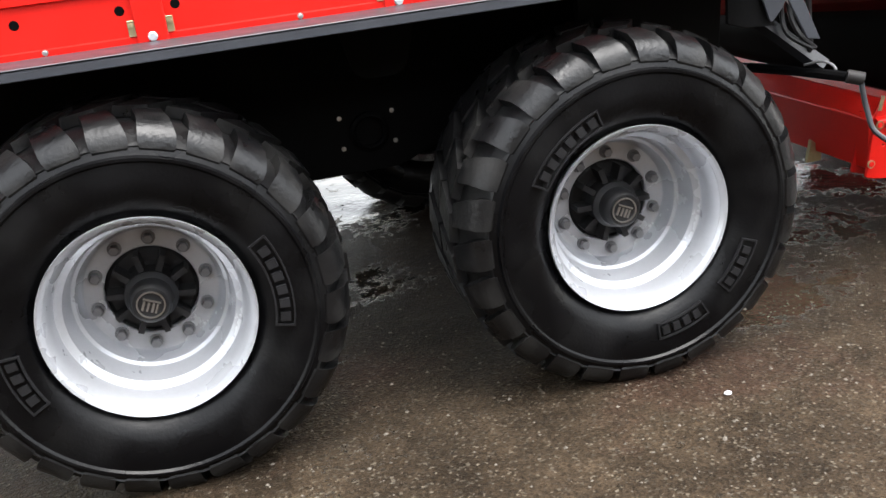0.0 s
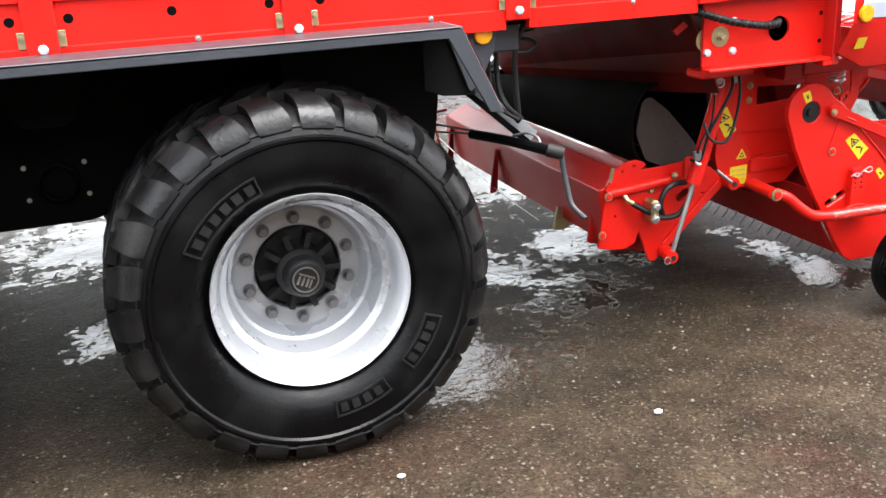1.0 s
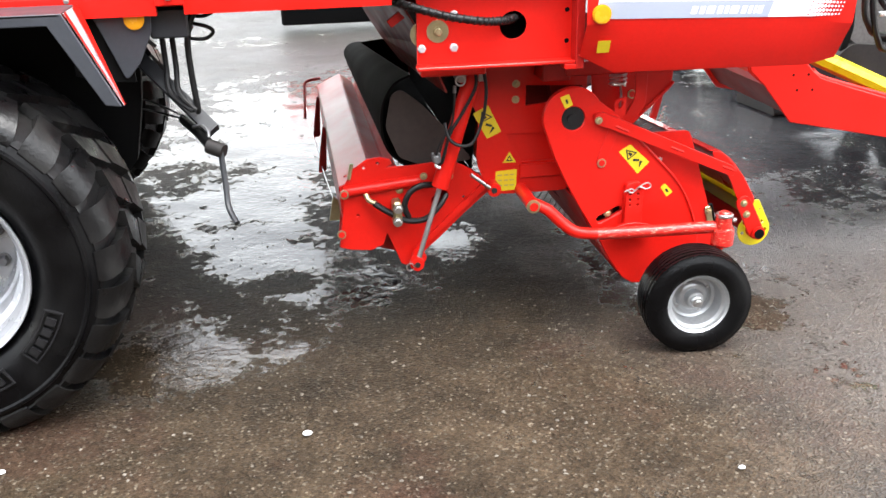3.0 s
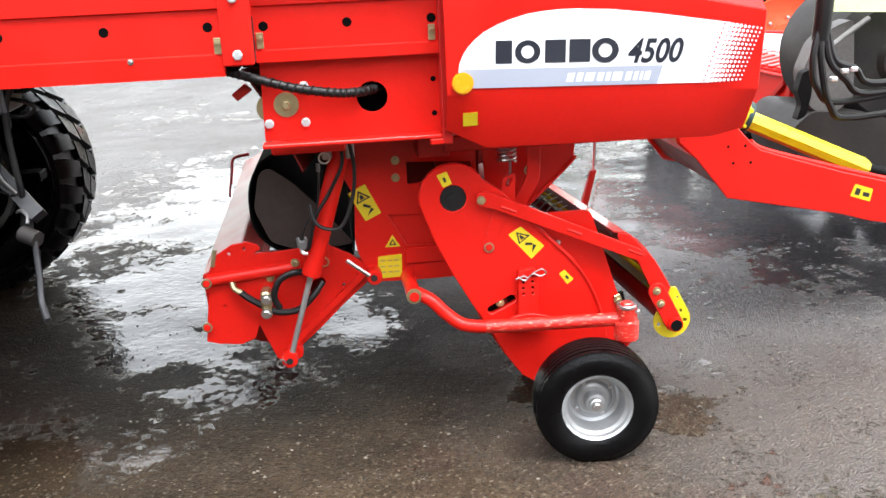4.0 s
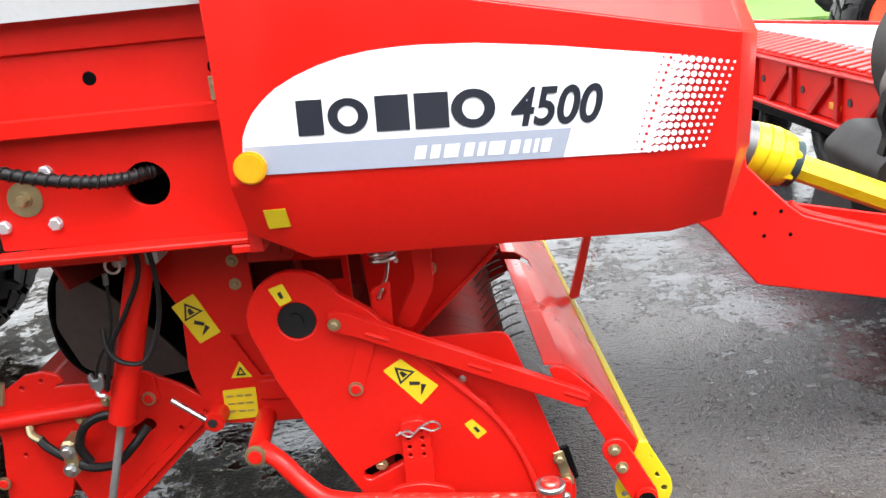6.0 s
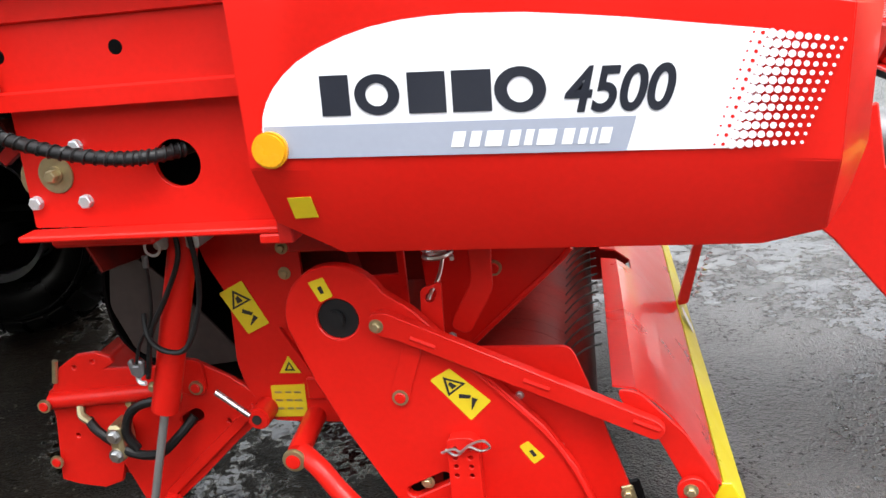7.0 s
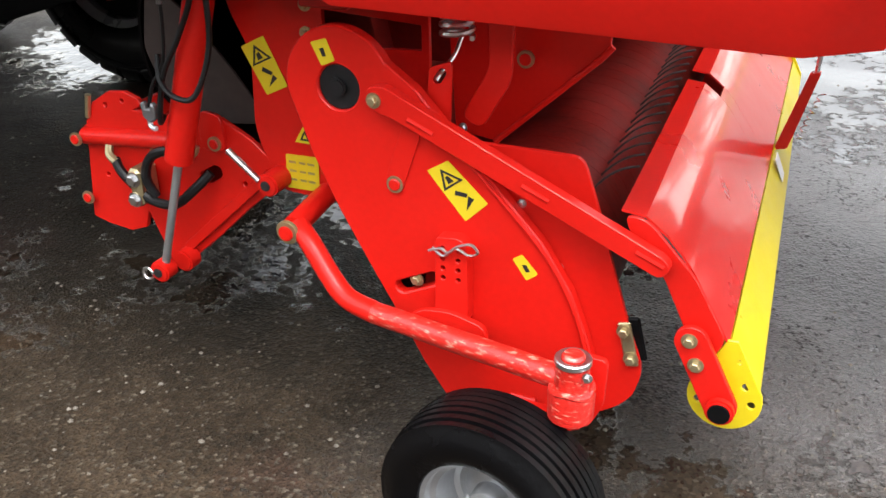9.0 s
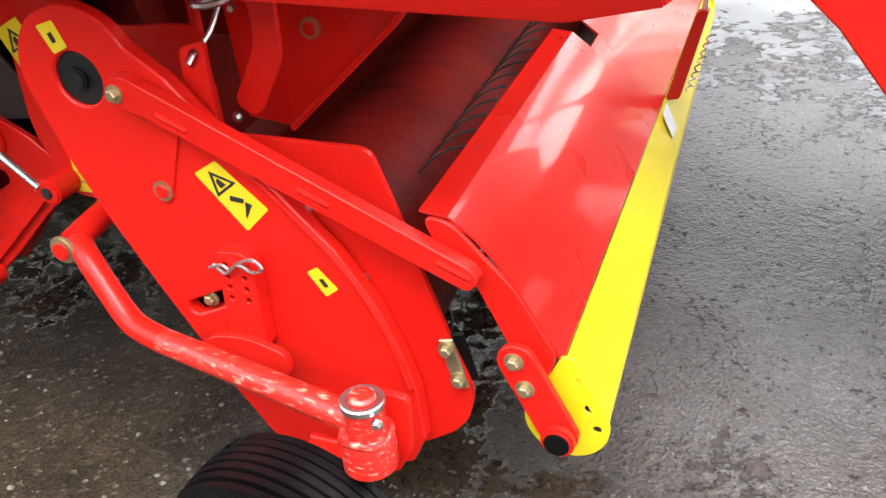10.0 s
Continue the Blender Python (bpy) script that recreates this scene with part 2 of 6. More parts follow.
def thing(name, place, label, category, group="", kind=""):
    ob = new(name)
    ob.empty_display_size = 0.1
    ob.matrix_basis = Matrix.Translation(place)
    WHERE[ob] = ob.matrix_basis.copy()
    return tagged(ob, label, category, group, kind)


def part(name, bm, mat, parent=None, label="", smooth=False, at=None, angle=35):
    """Links a bmesh, or a mesh that is shared, as one object under a thing or a part."""
    if isinstance(bm, bmesh.types.BMesh):
        me = bpy.data.meshes.new(name)
        bmesh.ops.recalc_face_normals(bm, faces=bm.faces)
        bm.to_mesh(me)
        bm.free()
        me.materials.append(mat)
        if smooth:
            for p in me.polygons:
                p.use_smooth = True
            me.set_sharp_from_angle(angle=radians(angle))
    else:
        me = bm
    ob = new(name, me)
    m = Matrix.Translation(at) if isinstance(at, (tuple, Vector)) else (at or Matrix())
    WHERE[ob] = m.copy()
    if parent:
        ob.parent = parent
        ob.matrix_parent_inverse = WHERE[parent].inverted()
    ob.matrix_basis = m
    if label:
        ob["label"] = label
    return ob


def bevel(bm, size, segments=1, limit=40):
    if size:
        edges = [e for e in bm.edges if len(e.link_faces) == 2 and e.calc_face_angle() > radians(limit)]
        bmesh.ops.bevel(bm, geom=edges, offset=size, segments=segments, affect="EDGES", clamp_overlap=True)


def box(bm, lo, hi, turn=None):
    """An upright box between two corners, or turned by a matrix about its middle."""
    lo, hi = Vector(lo), Vector(hi)
    m = Matrix.Translation((lo + hi) / 2) @ (turn or Matrix()) @ Matrix.Diagonal((*(hi - lo), 1))
    return bmesh.ops.create_cube(bm, size=1, matrix=m)["verts"]


def boxes(*pairs, b=0.003):
    bm = bmesh.new()
    for lo, hi in pairs:
        box(bm, lo, hi)
    bevel(bm, b)
    return bm


def circle(cx, cz, r, n=24, a0=0.0, a1=360.0):
    full = abs(a1 - a0) >= 360
    k = n if full else n + 1
    return [(cx + r * math.cos(radians(a0 + (a1 - a0) * i / n)), cz + r * math.sin(radians(a0 + (a1 - a0) * i / n))) for i in range(k)]


def slot(x0, z0, x1, z1, r, n=8):
    a = math.degrees(math.atan2(z1 - z0, x1 - x0))
    return circle(x1, z1, r, n, a - 90, a + 90) + circle(x0, z0, r, n, a + 90, a + 270)


def soften(outline, radius, steps=4):
    """Rounds the corners of an outline."""
    out = []
    for i, p in enumerate(outline):
        p, a, c = Vector(p), Vector(outline[i - 1]), Vector(outline[(i + 1) % len(outline)])
        d0, d1 = min(radius, (a - p).length * 0.45), min(radius, (c - p).length * 0.45)
        p0, p1 = p + (a - p).normalized() * d0, p + (c - p).normalized() * d1
        for k in range(steps + 1):
            s = k / steps
            out.append(tuple(p0 * (1 - s) ** 2 + p * 2 * s * (1 - s) + p1 * s * s))
    return out


def plate(outline, y0, y1, holes=(), b=0.0015, bm=None, axis="y"):
    """A sheet cut to an outline in x and z, from y0 to y1, with holes through it."""
    bm = bm or bmesh.new()
    edges = []
    for loop in (outline, *holes):
        if axis == "y":
            vs = [bm.verts.new((x, y0, z)) for x, z in loop]
        elif axis == "x":
            vs = [bm.verts.new((y0, x, z)) for x, z in loop]
        else:
            vs = [bm.verts.new((x, z, y0)) for x, z in loop]
        edges += [bm.edges.new((vs[i - 1], vs[i])) for i in range(len(vs))]
    faces = [g for g in bmesh.ops.triangle_fill(bm, edges=edges, use_beauty=True)["geom"] if isinstance(g, bmesh.types.BMFace)]
    ext = bmesh.ops.extrude_face_region(bm, geom=faces)["geom"]
    d = {"y": (0, y1 - y0, 0), "x": (y1 - y0, 0, 0), "z": (0, 0, y1 - y0)}[axis]
    bmesh.ops.translate(bm, verts=[g for g in ext if isinstance(g, bmesh.types.BMVert)], vec=d)
    if b:
        bmesh.ops.recalc_face_normals(bm, faces=bm.faces)
        bevel(bm, b, 1, 50)
    return bm


def spline(points, steps=8):
    pts = [Vector(p) for p in points]
    out = []
    for i in range(len(pts) - 1):
        p0, p1, p2, p3 = pts[max(i - 1, 0)], pts[i], pts[i + 1], pts[min(i + 2, len(pts) - 1)]
        for k in range(steps):
            t = k / steps
            out.append(0.5 * (2 * p1 + (p2 - p0) * t + (2 * p0 - 5 * p1 + 4 * p2 - p3) * t * t + (3 * p1 - p0 - 3 * p2 + p3) * t ** 3))
    return out + [pts[-1]]


def tube(bm, points, radius, n=12, steps=8, smooth_path=True, caps=True):
    """A round bar or hose along points; radius may be a list, one for each point of the path."""
    path = spline(points, steps) if smooth_path and len(points) > 2 else [Vector(p) for p in points]
    rings, up = [], None
    for i, p in enumerate(path):
        d = (path[min(i + 1, len(path) - 1)] - path[max(i - 1, 0)]).normalized()
        side = up if up is not None else Vector((0, 0, 1) if abs(d.z) < 0.9 else (1, 0, 0))
        u = (side - d * side.dot(d)).normalized()
        v, up = d.cross(u), u
        r = radius[min(i, len(radius) - 1)] if isinstance(radius, (list, tuple)) else radius
        rings.append([bm.verts.new(p + (u * math.cos(2 * math.pi * k / n) + v * math.sin(2 * math.pi * k / n)) * r) for k in range(n)])
    for a, c in zip(rings, rings[1:]):
        for k in range(n):
            bm.faces.new((a[k - 1], a[k], c[k], c[k - 1]))
    if caps:
        bm.faces.new(rings[0])
        bm.faces.new(rings[-1])
    return bm


def lathe(bm, profile, n=48, centre=(0, 0, 0), closed=False):
    """Turns a profile of (radius, y) about the y axis through centre."""
    cx, cy, cz = centre
    rings = []
    for r, y in profile:
        if r < 1e-5:
            rings.append([bm.verts.new((cx, cy + y, cz))])
        else:
            rings.append([bm.verts.new((cx + r * math.cos(2 * math.pi * k / n), cy + y, cz + r * math.sin(2 * math.pi * k / n))) for k in range(n)])
    pairs = list(zip(rings, rings[1:])) + ([(rings[-1], rings[0])] if closed else [])
    for a, c in pairs:
        for k in range(n):
            if len(a) == 1 and len(c) == 1:
                continue
            if len(a) == 1:
                bm.faces.new((a[0], c[k], c[k - 1]))
            elif len(c) == 1:
                bm.faces.new((a[k - 1], a[k], c[0]))
            else:
                bm.faces.new((a[k - 1], a[k], c[k], c[k - 1]))
    return bm


def disc(x, y0, y1, z, r, b=0.002, n=24):
    bm = lathe(bmesh.new(), [(0, 0), (r, 0), (r, y1 - y0), (0, y1 - y0)], n, (x, y0, z))
    bmesh.ops.recalc_face_normals(bm, faces=bm.faces)
    bevel(bm, b, 2, 60)
    return bm


def bolt_mesh(name, mat, head, high, washer):
    """A hexagon head with a rounded top on a washer, pointing to -y."""
    bm = bmesh.new()
    lathe(bm, [(0, 0), (washer, 0), (washer, -high * 0.22), (head * 0.9, -high * 0.24)], 20)
    lathe(bm, [(head, -high * 0.2), (head, -high * 0.88), (head * 0.82, -high), (0, -high)], 6)
    me = bpy.data.meshes.new(name)
    bmesh.ops.recalc_face_normals(bm, faces=bm.faces)
    bm.to_mesh(me)
    bm.free()
    me.materials.append(mat)
    return me


BOLT = bolt_mesh("bolt", ZINC, 0.009, 0.012, 0.014)
SMALL_BOLT = bolt_mesh("small_bolt", STEEL, 0.006, 0.008, 0.0085)
CAP_BOLT = bolt_mesh("cap_bolt", WHITE_CAP, 0.0135, 0.013, 0.0135)
ZINC_NUT = bolt_mesh("zinc_nut", ZINC, 0.012, 0.022, 0.016)
BIG_NUT = bolt_mesh("big_nut", STEEL, 0.013, 0.012, 0.018)


def bolts(parent, mesh, places, name="bolt", turn=None):
    for p in places:
        part(name, mesh, None, parent, at=Matrix.Translation(p) @ (turn or Matrix()))

bm = lathe(bmesh.new(), [(0.0115, 0), (0.0165, 0), (0.0165, -0.006), (0.0115, -0.006)], 24, closed=True)
COLLAR = bpy.data.meshes.new("collar")
bm.to_mesh(COLLAR)
bm.free()
COLLAR.materials.append(ZINC)
bm = lathe(bmesh.new(), [(0.0114, 0), (0.0114, -0.008), (0.010, -0.0095), (0, -0.0095)], 20)
PIN_END = bpy.data.meshes.new("pin_end")
bm.to_mesh(PIN_END)
bm.free()
PIN_END.materials.append(RED)


def pins(parent, places):
    """Red pin ends in bright collars."""
    for p in places:
        c = part("collar", COLLAR, None, parent, at=p)
        part("pin_end", PIN_END, None, c if parent.parent is None else parent, at=p)


# ---- the yard ----
bm = bmesh.new()
xs = [-600, -150, -40, -14, -8] + [-5 + 0.07 * i for i in range(200)] + [10, 14, 20, 50, 150, 600]
ys = [-600, -150, -40, -12, -4] + [0.5 + 0.07 * i for i in range(129)] + [10, 12, 15, 18, 24, 40, 150, 600]


def ground_z(x, y):
    near = max(0.0, min(1.0, (12 - abs(x - 2)) / 3, (y + 1) / 2, (13 - y) / 3))
    return near * (0.010 * noise.noise((x * 0.9, y * 0.9, 0)) + 0.007 * noise.noise((x * 3.1, y * 3.1, 3)) + 0.005 * noise.noise((x * 7.5, y * 7.5, 7))) - 0.006


grid = [[bm.verts.new((x, y, ground_z(x, y))) for x in xs] for y in ys]
for a, c in zip(grid, grid[1:]):
    for i in range(len(xs) - 1):
        bm.faces.new((a[i], a[i + 1], c[i + 1], c[i]))
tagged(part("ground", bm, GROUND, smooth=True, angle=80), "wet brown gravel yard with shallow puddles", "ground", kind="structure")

bm = bmesh.new()
lawn = [(-60, 19.5), (-10, 18.5), (6, 17.4), (9, 15.8), (14, 14.0), (40, 9), (80, 40), (40, 90), (-60, 90)]
plate(soften(lawn, 2), 0.0, 0.05, axis="z", bm=bm, b=0)
tagged(part("grass", bm, GRASS), "short green lawn beyond the yard", "grass", kind="stuff")

# ---- loader wagon ----
wagon = thing("loader_wagon", (1.2, 4.0, 0), "red loader wagon with tandem axle and lowered pickup", "farm trailer")
HUB_Z, TYRE_R = 0.55, 0.584
NEAR_Y, FAR_Y = 2.85, 5.15


def tyre_mesh(r, wide, rim_r, lugs, lug):
    """A fat farm tyre about the y axis: outside at -y. Shoulder blocks and staggered middle blocks stand on the belt."""
    bm = bmesh.new()
    h = wide / 2
    side = [(rim_r - 0.012, -h + 0.095), (rim_r + 0.008, -h + 0.060), (rim_r + 0.03, -h + 0.035), (rim_r + 0.07, -h + 0.008), (rim_r + 0.115, -h), (rim_r + 0.160, -h + 0.005),
            (rim_r + 0.166, -h - 0.002), (rim_r + 0.174, -h - 0.002), (rim_r + 0.179, -h + 0.010),
            (rim_r + 0.198, -h + 0.020), (rim_r + 0.203, -h + 0.017), (rim_r + 0.209, -h + 0.026), (r - lug - 0.036, -h + 0.052), (r - lug - 0.012, -h + 0.095)]
    profile = side + [(r - lug + 0.008, 0)] + [(a, -y) for a, y in reversed(side)]
    lathe(bm, profile, 96)
    plain = len(bm.faces)
    step = 2 * math.pi / lugs

    def block(a0, a1, y0, y1, r0, r1, skew, drop=0.0):
        quad = []
        for rr, grow in ((r0, 0.06), (r1, 0.0)):
            for a, y in ((a0, y0), (a1, y0), (a1, y1), (a0, y1)):
                s = skew * (y - y0) / (y1 - y0)
                w = grow * step * (-1 if a == a0 else 1)
                rad = rr - (drop if y == y0 else 0)
                quad.append(bm.verts.new((rad * math.cos(a + s + w), y, rad * math.sin(a + s + w))))
        for f in ((4, 5, 6, 7), (0, 1, 5, 4), (1, 2, 6, 5), (2, 3, 7, 6), (3, 0, 4, 7)):
            bm.faces.new([quad[i] for i in f])

    def shoulder(a, sgn):
        # a block whose face falls down the side of the tyre
        rows = [(r - 0.098, h - 0.018, 0.36), (r - 0.088, h - 0.013, 0.385), (r - 0.070, h - 0.016, 0.40), (r - 0.050, h - 0.027, 0.385), (r - 0.032, h - 0.045, 0.35), (r - 0.014, h - 0.078, 0.31), (r - 0.005, h * 0.48, 0.27), (r - lug - 0.012, h * 0.48, 0.30)]
        vs = []
        for rr, yy, w in rows:
            s = 0.55 * step * (h - yy) / h
            vs.append([bm.verts.new((rr * math.cos(a + s + k * w * step), sgn * yy, rr * math.sin(a + s + k * w * step))) for k in (-1, 1)])
        low = [bm.verts.new((0.93 * (r - lug) * math.cos(a + k * 0.33 * step), sgn * (h - 0.06), 0.93 * (r - lug) * math.sin(a + k * 0.33 * step))) for k in (-1, 1)]
        for p, q in zip(vs, vs[1:]):
            bm.faces.new((p[0], p[1], q[1], q[0]))
        for k in (0, 1):
            bm.faces.new([v[k] for v in vs] + [low[k]])

    for i in range(lugs):
        a = i * step
        for sgn in (-1, 1):
            # shoulder block, its face falls down the side of the tyre
            shoulder(a, sgn)
            block(a + 0.26 * step, a + 0.90 * step, sgn * h * 0.47, sgn * h * 0.04, r - lug - 0.002, r + 0.003, sgn * 0.5 * step)
    me = bpy.data.meshes.new("tyre")
    bmesh.ops.recalc_face_normals(bm, faces=bm.faces)
    bm.to_mesh(me)
    bm.free()
    me.materials.append(RUBBER)
    me.materials.append(TREAD)
    for p in me.polygons:
        p.use_smooth = True
        p.material_index = 1 if p.index >= plain or math.hypot(p.center.x, p.center.z) > 0.488 else 0
    me.set_sharp_from_angle(angle=radians(30))
    return me


def rim_mesh():
    """A deep dished rim with a stepped barrel and a ten-hole disc."""
    bm = bmesh.new()
    barrel = [(0.283, 0.015), (0.292, 0.002), (0.299, -0.002), (0.301, 0.006), (0.293, 0.012), (0.282, 0.016), (0.272, 0.034), (0.264, 0.066), (0.262, 0.100), (0.252, 0.108),
              (0.242, 0.116), (0.236, 0.150), (0.231, 0.180), (0.226, 0.190), (0.216, 0.196), (0.211, 0.214), (0.205, 0.236), (0.197, 0.246), (0.186, 0.250),
              (0.142, 0.250), (0.138, 0.254), (0.138, 0.275), (0.2, 0.275), (0.262, 0.30), (0.262, 0.50), (0.292, 0.53)]
    lathe(bm, barrel, 96)
    me = bpy.data.meshes.new("rim")
    bm.normal_update()
    bmesh.ops.recalc_face_normals(bm, faces=bm.faces)
    bm.to_mesh(me)
    bm.free()
    me.materials.append(SILVER)
    for p in me.polygons:
        p.use_smooth = True
    me.set_sharp_from_angle(angle=radians(24))
    return me


def hub_mesh():
    """Cast hub with a ribbed flange and a stepped cap."""
    bm = bmesh.new()
    lathe(bm, [(0.136, 0.33), (0.136, 0.27), (0.125, 0.262), (0.090, 0.262), (0.080, 0.25), (0.078, 0.19), (0.07, 0.18), (0.064, 0.176), (0.062, 0.135), (0.058, 0.124), (0.052, 0.118), (0.047, 0.121), (0, 0.121)], 40)
    for k in range(10):
        a = 2 * math.pi * k / 10
        box(bm, (0.07, 0.2, -0.009), (0.128, 0.265, 0.009), None)
        bm.verts.ensure_lookup_table()
        bmesh.ops.rotate(bm, verts=bm.verts[-8:], cent=(0, 0, 0), matrix=Matrix.Rotation(a, 3, "Y"))
    me = bpy.data.meshes.new("hub")
    bmesh.ops.recalc_face_normals(bm, faces=bm.faces)
    bm.to_mesh(me)
    bm.free()
    me.materials.append(HUB_GREY)
    for p in me.polygons:
        p.use_smooth = True
    me.set_sharp_from_angle(angle=radians(35))
    return me


TYRE, RIM, HUB = tyre_mesh(TYRE_R, 0.55, 0.298, 26, 0.026), rim_mesh(), hub_mesh()
# black drum added to keep the inner side of the rims dark
bm = lathe(bmesh.new(), [(0.10, 0.28), (0.20, 0.285), (0.215, 0.30), (0.215, 0.44), (0.255, 0.46), (0.255, 0.475), (0, 0.475)], 32)
BRAKE = bpy.data.meshes.new("brake_drum")
bmesh.ops.recalc_face_normals(bm, faces=bm.faces)
bm.to_mesh(BRAKE)
bm.free()
BRAKE.materials.append(BLACK)
CAP_RING = bpy.data.meshes.new("cap_emblem")
bm = bmesh.new()
lathe(bm, [(0.0375, -0.003), (0.0415, -0.003), (0.0415, 0.003), (0.0375, 0.003)], 32, closed=True)
box(bm, (-0.026, -0.003, 0.010), (0.026, 0.003, 0.015))
for bar_x, bar_w in ((-0.020, 0.007), (-0.006, 0.006), (0.008, 0.007), (0.019, 0.005)):
    box(bm, (bar_x - bar_w / 2, -0.003, -0.022), (bar_x + bar_w / 2, 0.003, 0.006))
bm.to_mesh(CAP_RING)
bm.free()
CAP_RING.materials.append(STEEL)
NUT = bolt_mesh("wheel_nut", DULL_ZINC, 0.0165, 0.03, 0.021)


def sidewall_mark(span, bars):
    """A raised rounded frame on the sidewall with plain bars in it."""
    bm = bmesh.new()

    def arc_plate(r0, r1, a0, a1, n=10):
        plate(circle(0, 0, r1, n, a0, a1) + circle(0, 0, r0, n, a1, a0), -0.0045, 0.006, b=0, bm=bm)

    arc_plate(0.398, 0.403, 0, span)
    arc_plate(0.346, 0.351, 0, span)
    arc_plate(0.351, 0.398, 0, 0.8, 2)
    arc_plate(0.351, 0.398, span - 0.8, span, 2)
    step = (span - 4) / bars
    for i in range(bars):
        arc_plate(0.360, 0.389, 2.4 + i * step, 2.4 + (i + 0.62) * step, 2)
    me = bpy.data.meshes.new("sidewall_mark")
    bm.to_mesh(me)
    bm.free()
    me.materials.append(MARK)
    return me


MARK = material("scuffed_raised_rubber", (0.010, 0.010, 0.011), 0.5, vary=0.3, spec=0.28)
LONG_MARK, SHORT_MARK = sidewall_mark(42, 6), sidewall_mark(27, 4)


def wheel(x, y, out, spin, marks=()):
    """A road wheel; out is -1 where its outside faces -y."""
    turn = Matrix.Translation((x, y, HUB_Z)) @ Matrix.Rotation(0 if out < 0 else math.pi, 4, "Z") @ Matrix.Rotation(radians(spin), 4, "Y")
    w = new("wheel")
    w.empty_display_size = 0.1
    w.parent = wagon
    w.matrix_parent_inverse = WHERE[wagon].inverted()
    w.matrix_basis = turn
    WHERE[w] = turn.copy()
    part("tyre", TYRE, None, w, at=turn @ Matrix.Translation((0, 0.238, 0)), label="fat black ribbed rubber tyre")
    part("rim", RIM, None, w, at=turn, label="deep silver steel rim")
    part("hub", HUB, None, w, at=turn, label="black cast hub")
    part("brake_drum", BRAKE, None, w, at=turn)
    part("emblem", CAP_RING, None, w, at=turn @ Matrix.Translation((0, 0.119, 0)) @ Matrix.Rotation(radians(-spin + 25), 4, "Y"))
    for mesh, a in marks:
        part("sidewall_mark", mesh, None, w, at=turn @ Matrix.Rotation(radians(spin - a), 4, "Y") @ Matrix.Translation((0, -0.0365, 0)))
    for k in range(10):
        a = 2 * math.pi * (k + 0.5) / 10
        part("wheel_nut", NUT, None, w, at=turn @ Matrix.Translation((0.1675 * math.cos(a), 0.251, 0.1675 * math.sin(a))))
    return w


RIM_Y = 2.63
AXLES = (1.237, -0.254)
for k, ax in enumerate(AXLES):
    wheel(ax, RIM_Y, -1, 8 * k, ((LONG_MARK, 3), (SHORT_MARK, 198)) if k else ((LONG_MARK, 110), (SHORT_MARK, -46), (SHORT_MARK, -86)))
    wheel(ax - 0.14, 8.0 - RIM_Y, 1, 20 + 9 * k)
fy = 2.94
# box body: lower side panels between posts, pale sheets above
def side_panel(x0, x1, y, low, high, inward=1):
    """A pressed steel panel with two long grooves."""
    s = inward
    prof = [(y, low), (y, 1.293), (y + 0.009 * s, 1.297), (y + 0.012 * s, 1.413), (y, 1.4175), (y, high)]
    bm = bmesh.new()
    rows = [[bm.verts.new((x, yy, zz)) for yy, zz in prof] for x in (x0, x1)]
    back = [[bm.verts.new((x, y + 0.03 * s, zz)) for zz in (low, high)] for x in (x0, x1)]
    for i in range(len(prof) - 1):
        bm.faces.new((rows[0][i], rows[1][i], rows[1][i + 1], rows[0][i + 1]))
    bm.faces.new((rows[0][0], rows[1][0], back[1][0], back[0][0]))
    bm.faces.new((rows[0][-1], rows[1][-1], back[1][1], back[0][1]))
    bm.faces.new((back[0][0], back[1][0], back[1][1], back[0][1]))
    for r in (0, 1):
        bm.faces.new(rows[r] + [back[r][1], back[r][0]])
    bevel(bm, 0.0014, 1, 20)
    return bm


POSTS = [2.704 - 0.6985 * k for k in range(9)]
# flat black disc laid on the surface for the shade in a hole
HOLE = lathe(bmesh.new(), [(0.0135, 0), (0.012, -0.0012), (0, -0.0012)], 18)
HOLE_ME = bpy.data.meshes.new("hole")
HOLE.to_mesh(HOLE_ME)
HOLE.free()
HOLE_ME.materials.append(BLACK)
bm = bmesh.new()
plate([(-0.010, -0.022), (0.010, -0.022), (0.010, 0.022), (-0.010, 0.022)], -0.004, 0, b=0.001, bm=bm)
lathe(bm, [(0.008, -0.004), (0.008, -0.010), (0, -0.011)], 6, (0, 0, 0.008))
LATCH = bpy.data.meshes.new("latch")
bm.to_mesh(LATCH)
bm.free()
LATCH.materials.append(ZINC)

for k, px in enumerate(POSTS[:-1]):
    x0, x1 = POSTS[k + 1] + 0.04, px - 0.04
    for y, s in ((NEAR_Y, 1), (FAR_Y, -1)):
        p = part("side_panel", side_panel(x0, x1, y, 1.235, 1.475, s), RED, wagon)
        if s == 1:
            mid = (x0 + x1) / 2
            for hx in (x0 + 0.035, mid, x1 - 0.035):
                part("hole", HOLE_ME, None, p, at=(hx, y + 0.0105, 1.368))
            for hx in (x0 + 0.012, x1 - 0.012):
                part("latch", LATCH, None, p, at=(hx, y, 1.318))
            bolts(p, SMALL_BOLT, [(x0 + 0.6 * (x1 - x0), y, 1.288)])
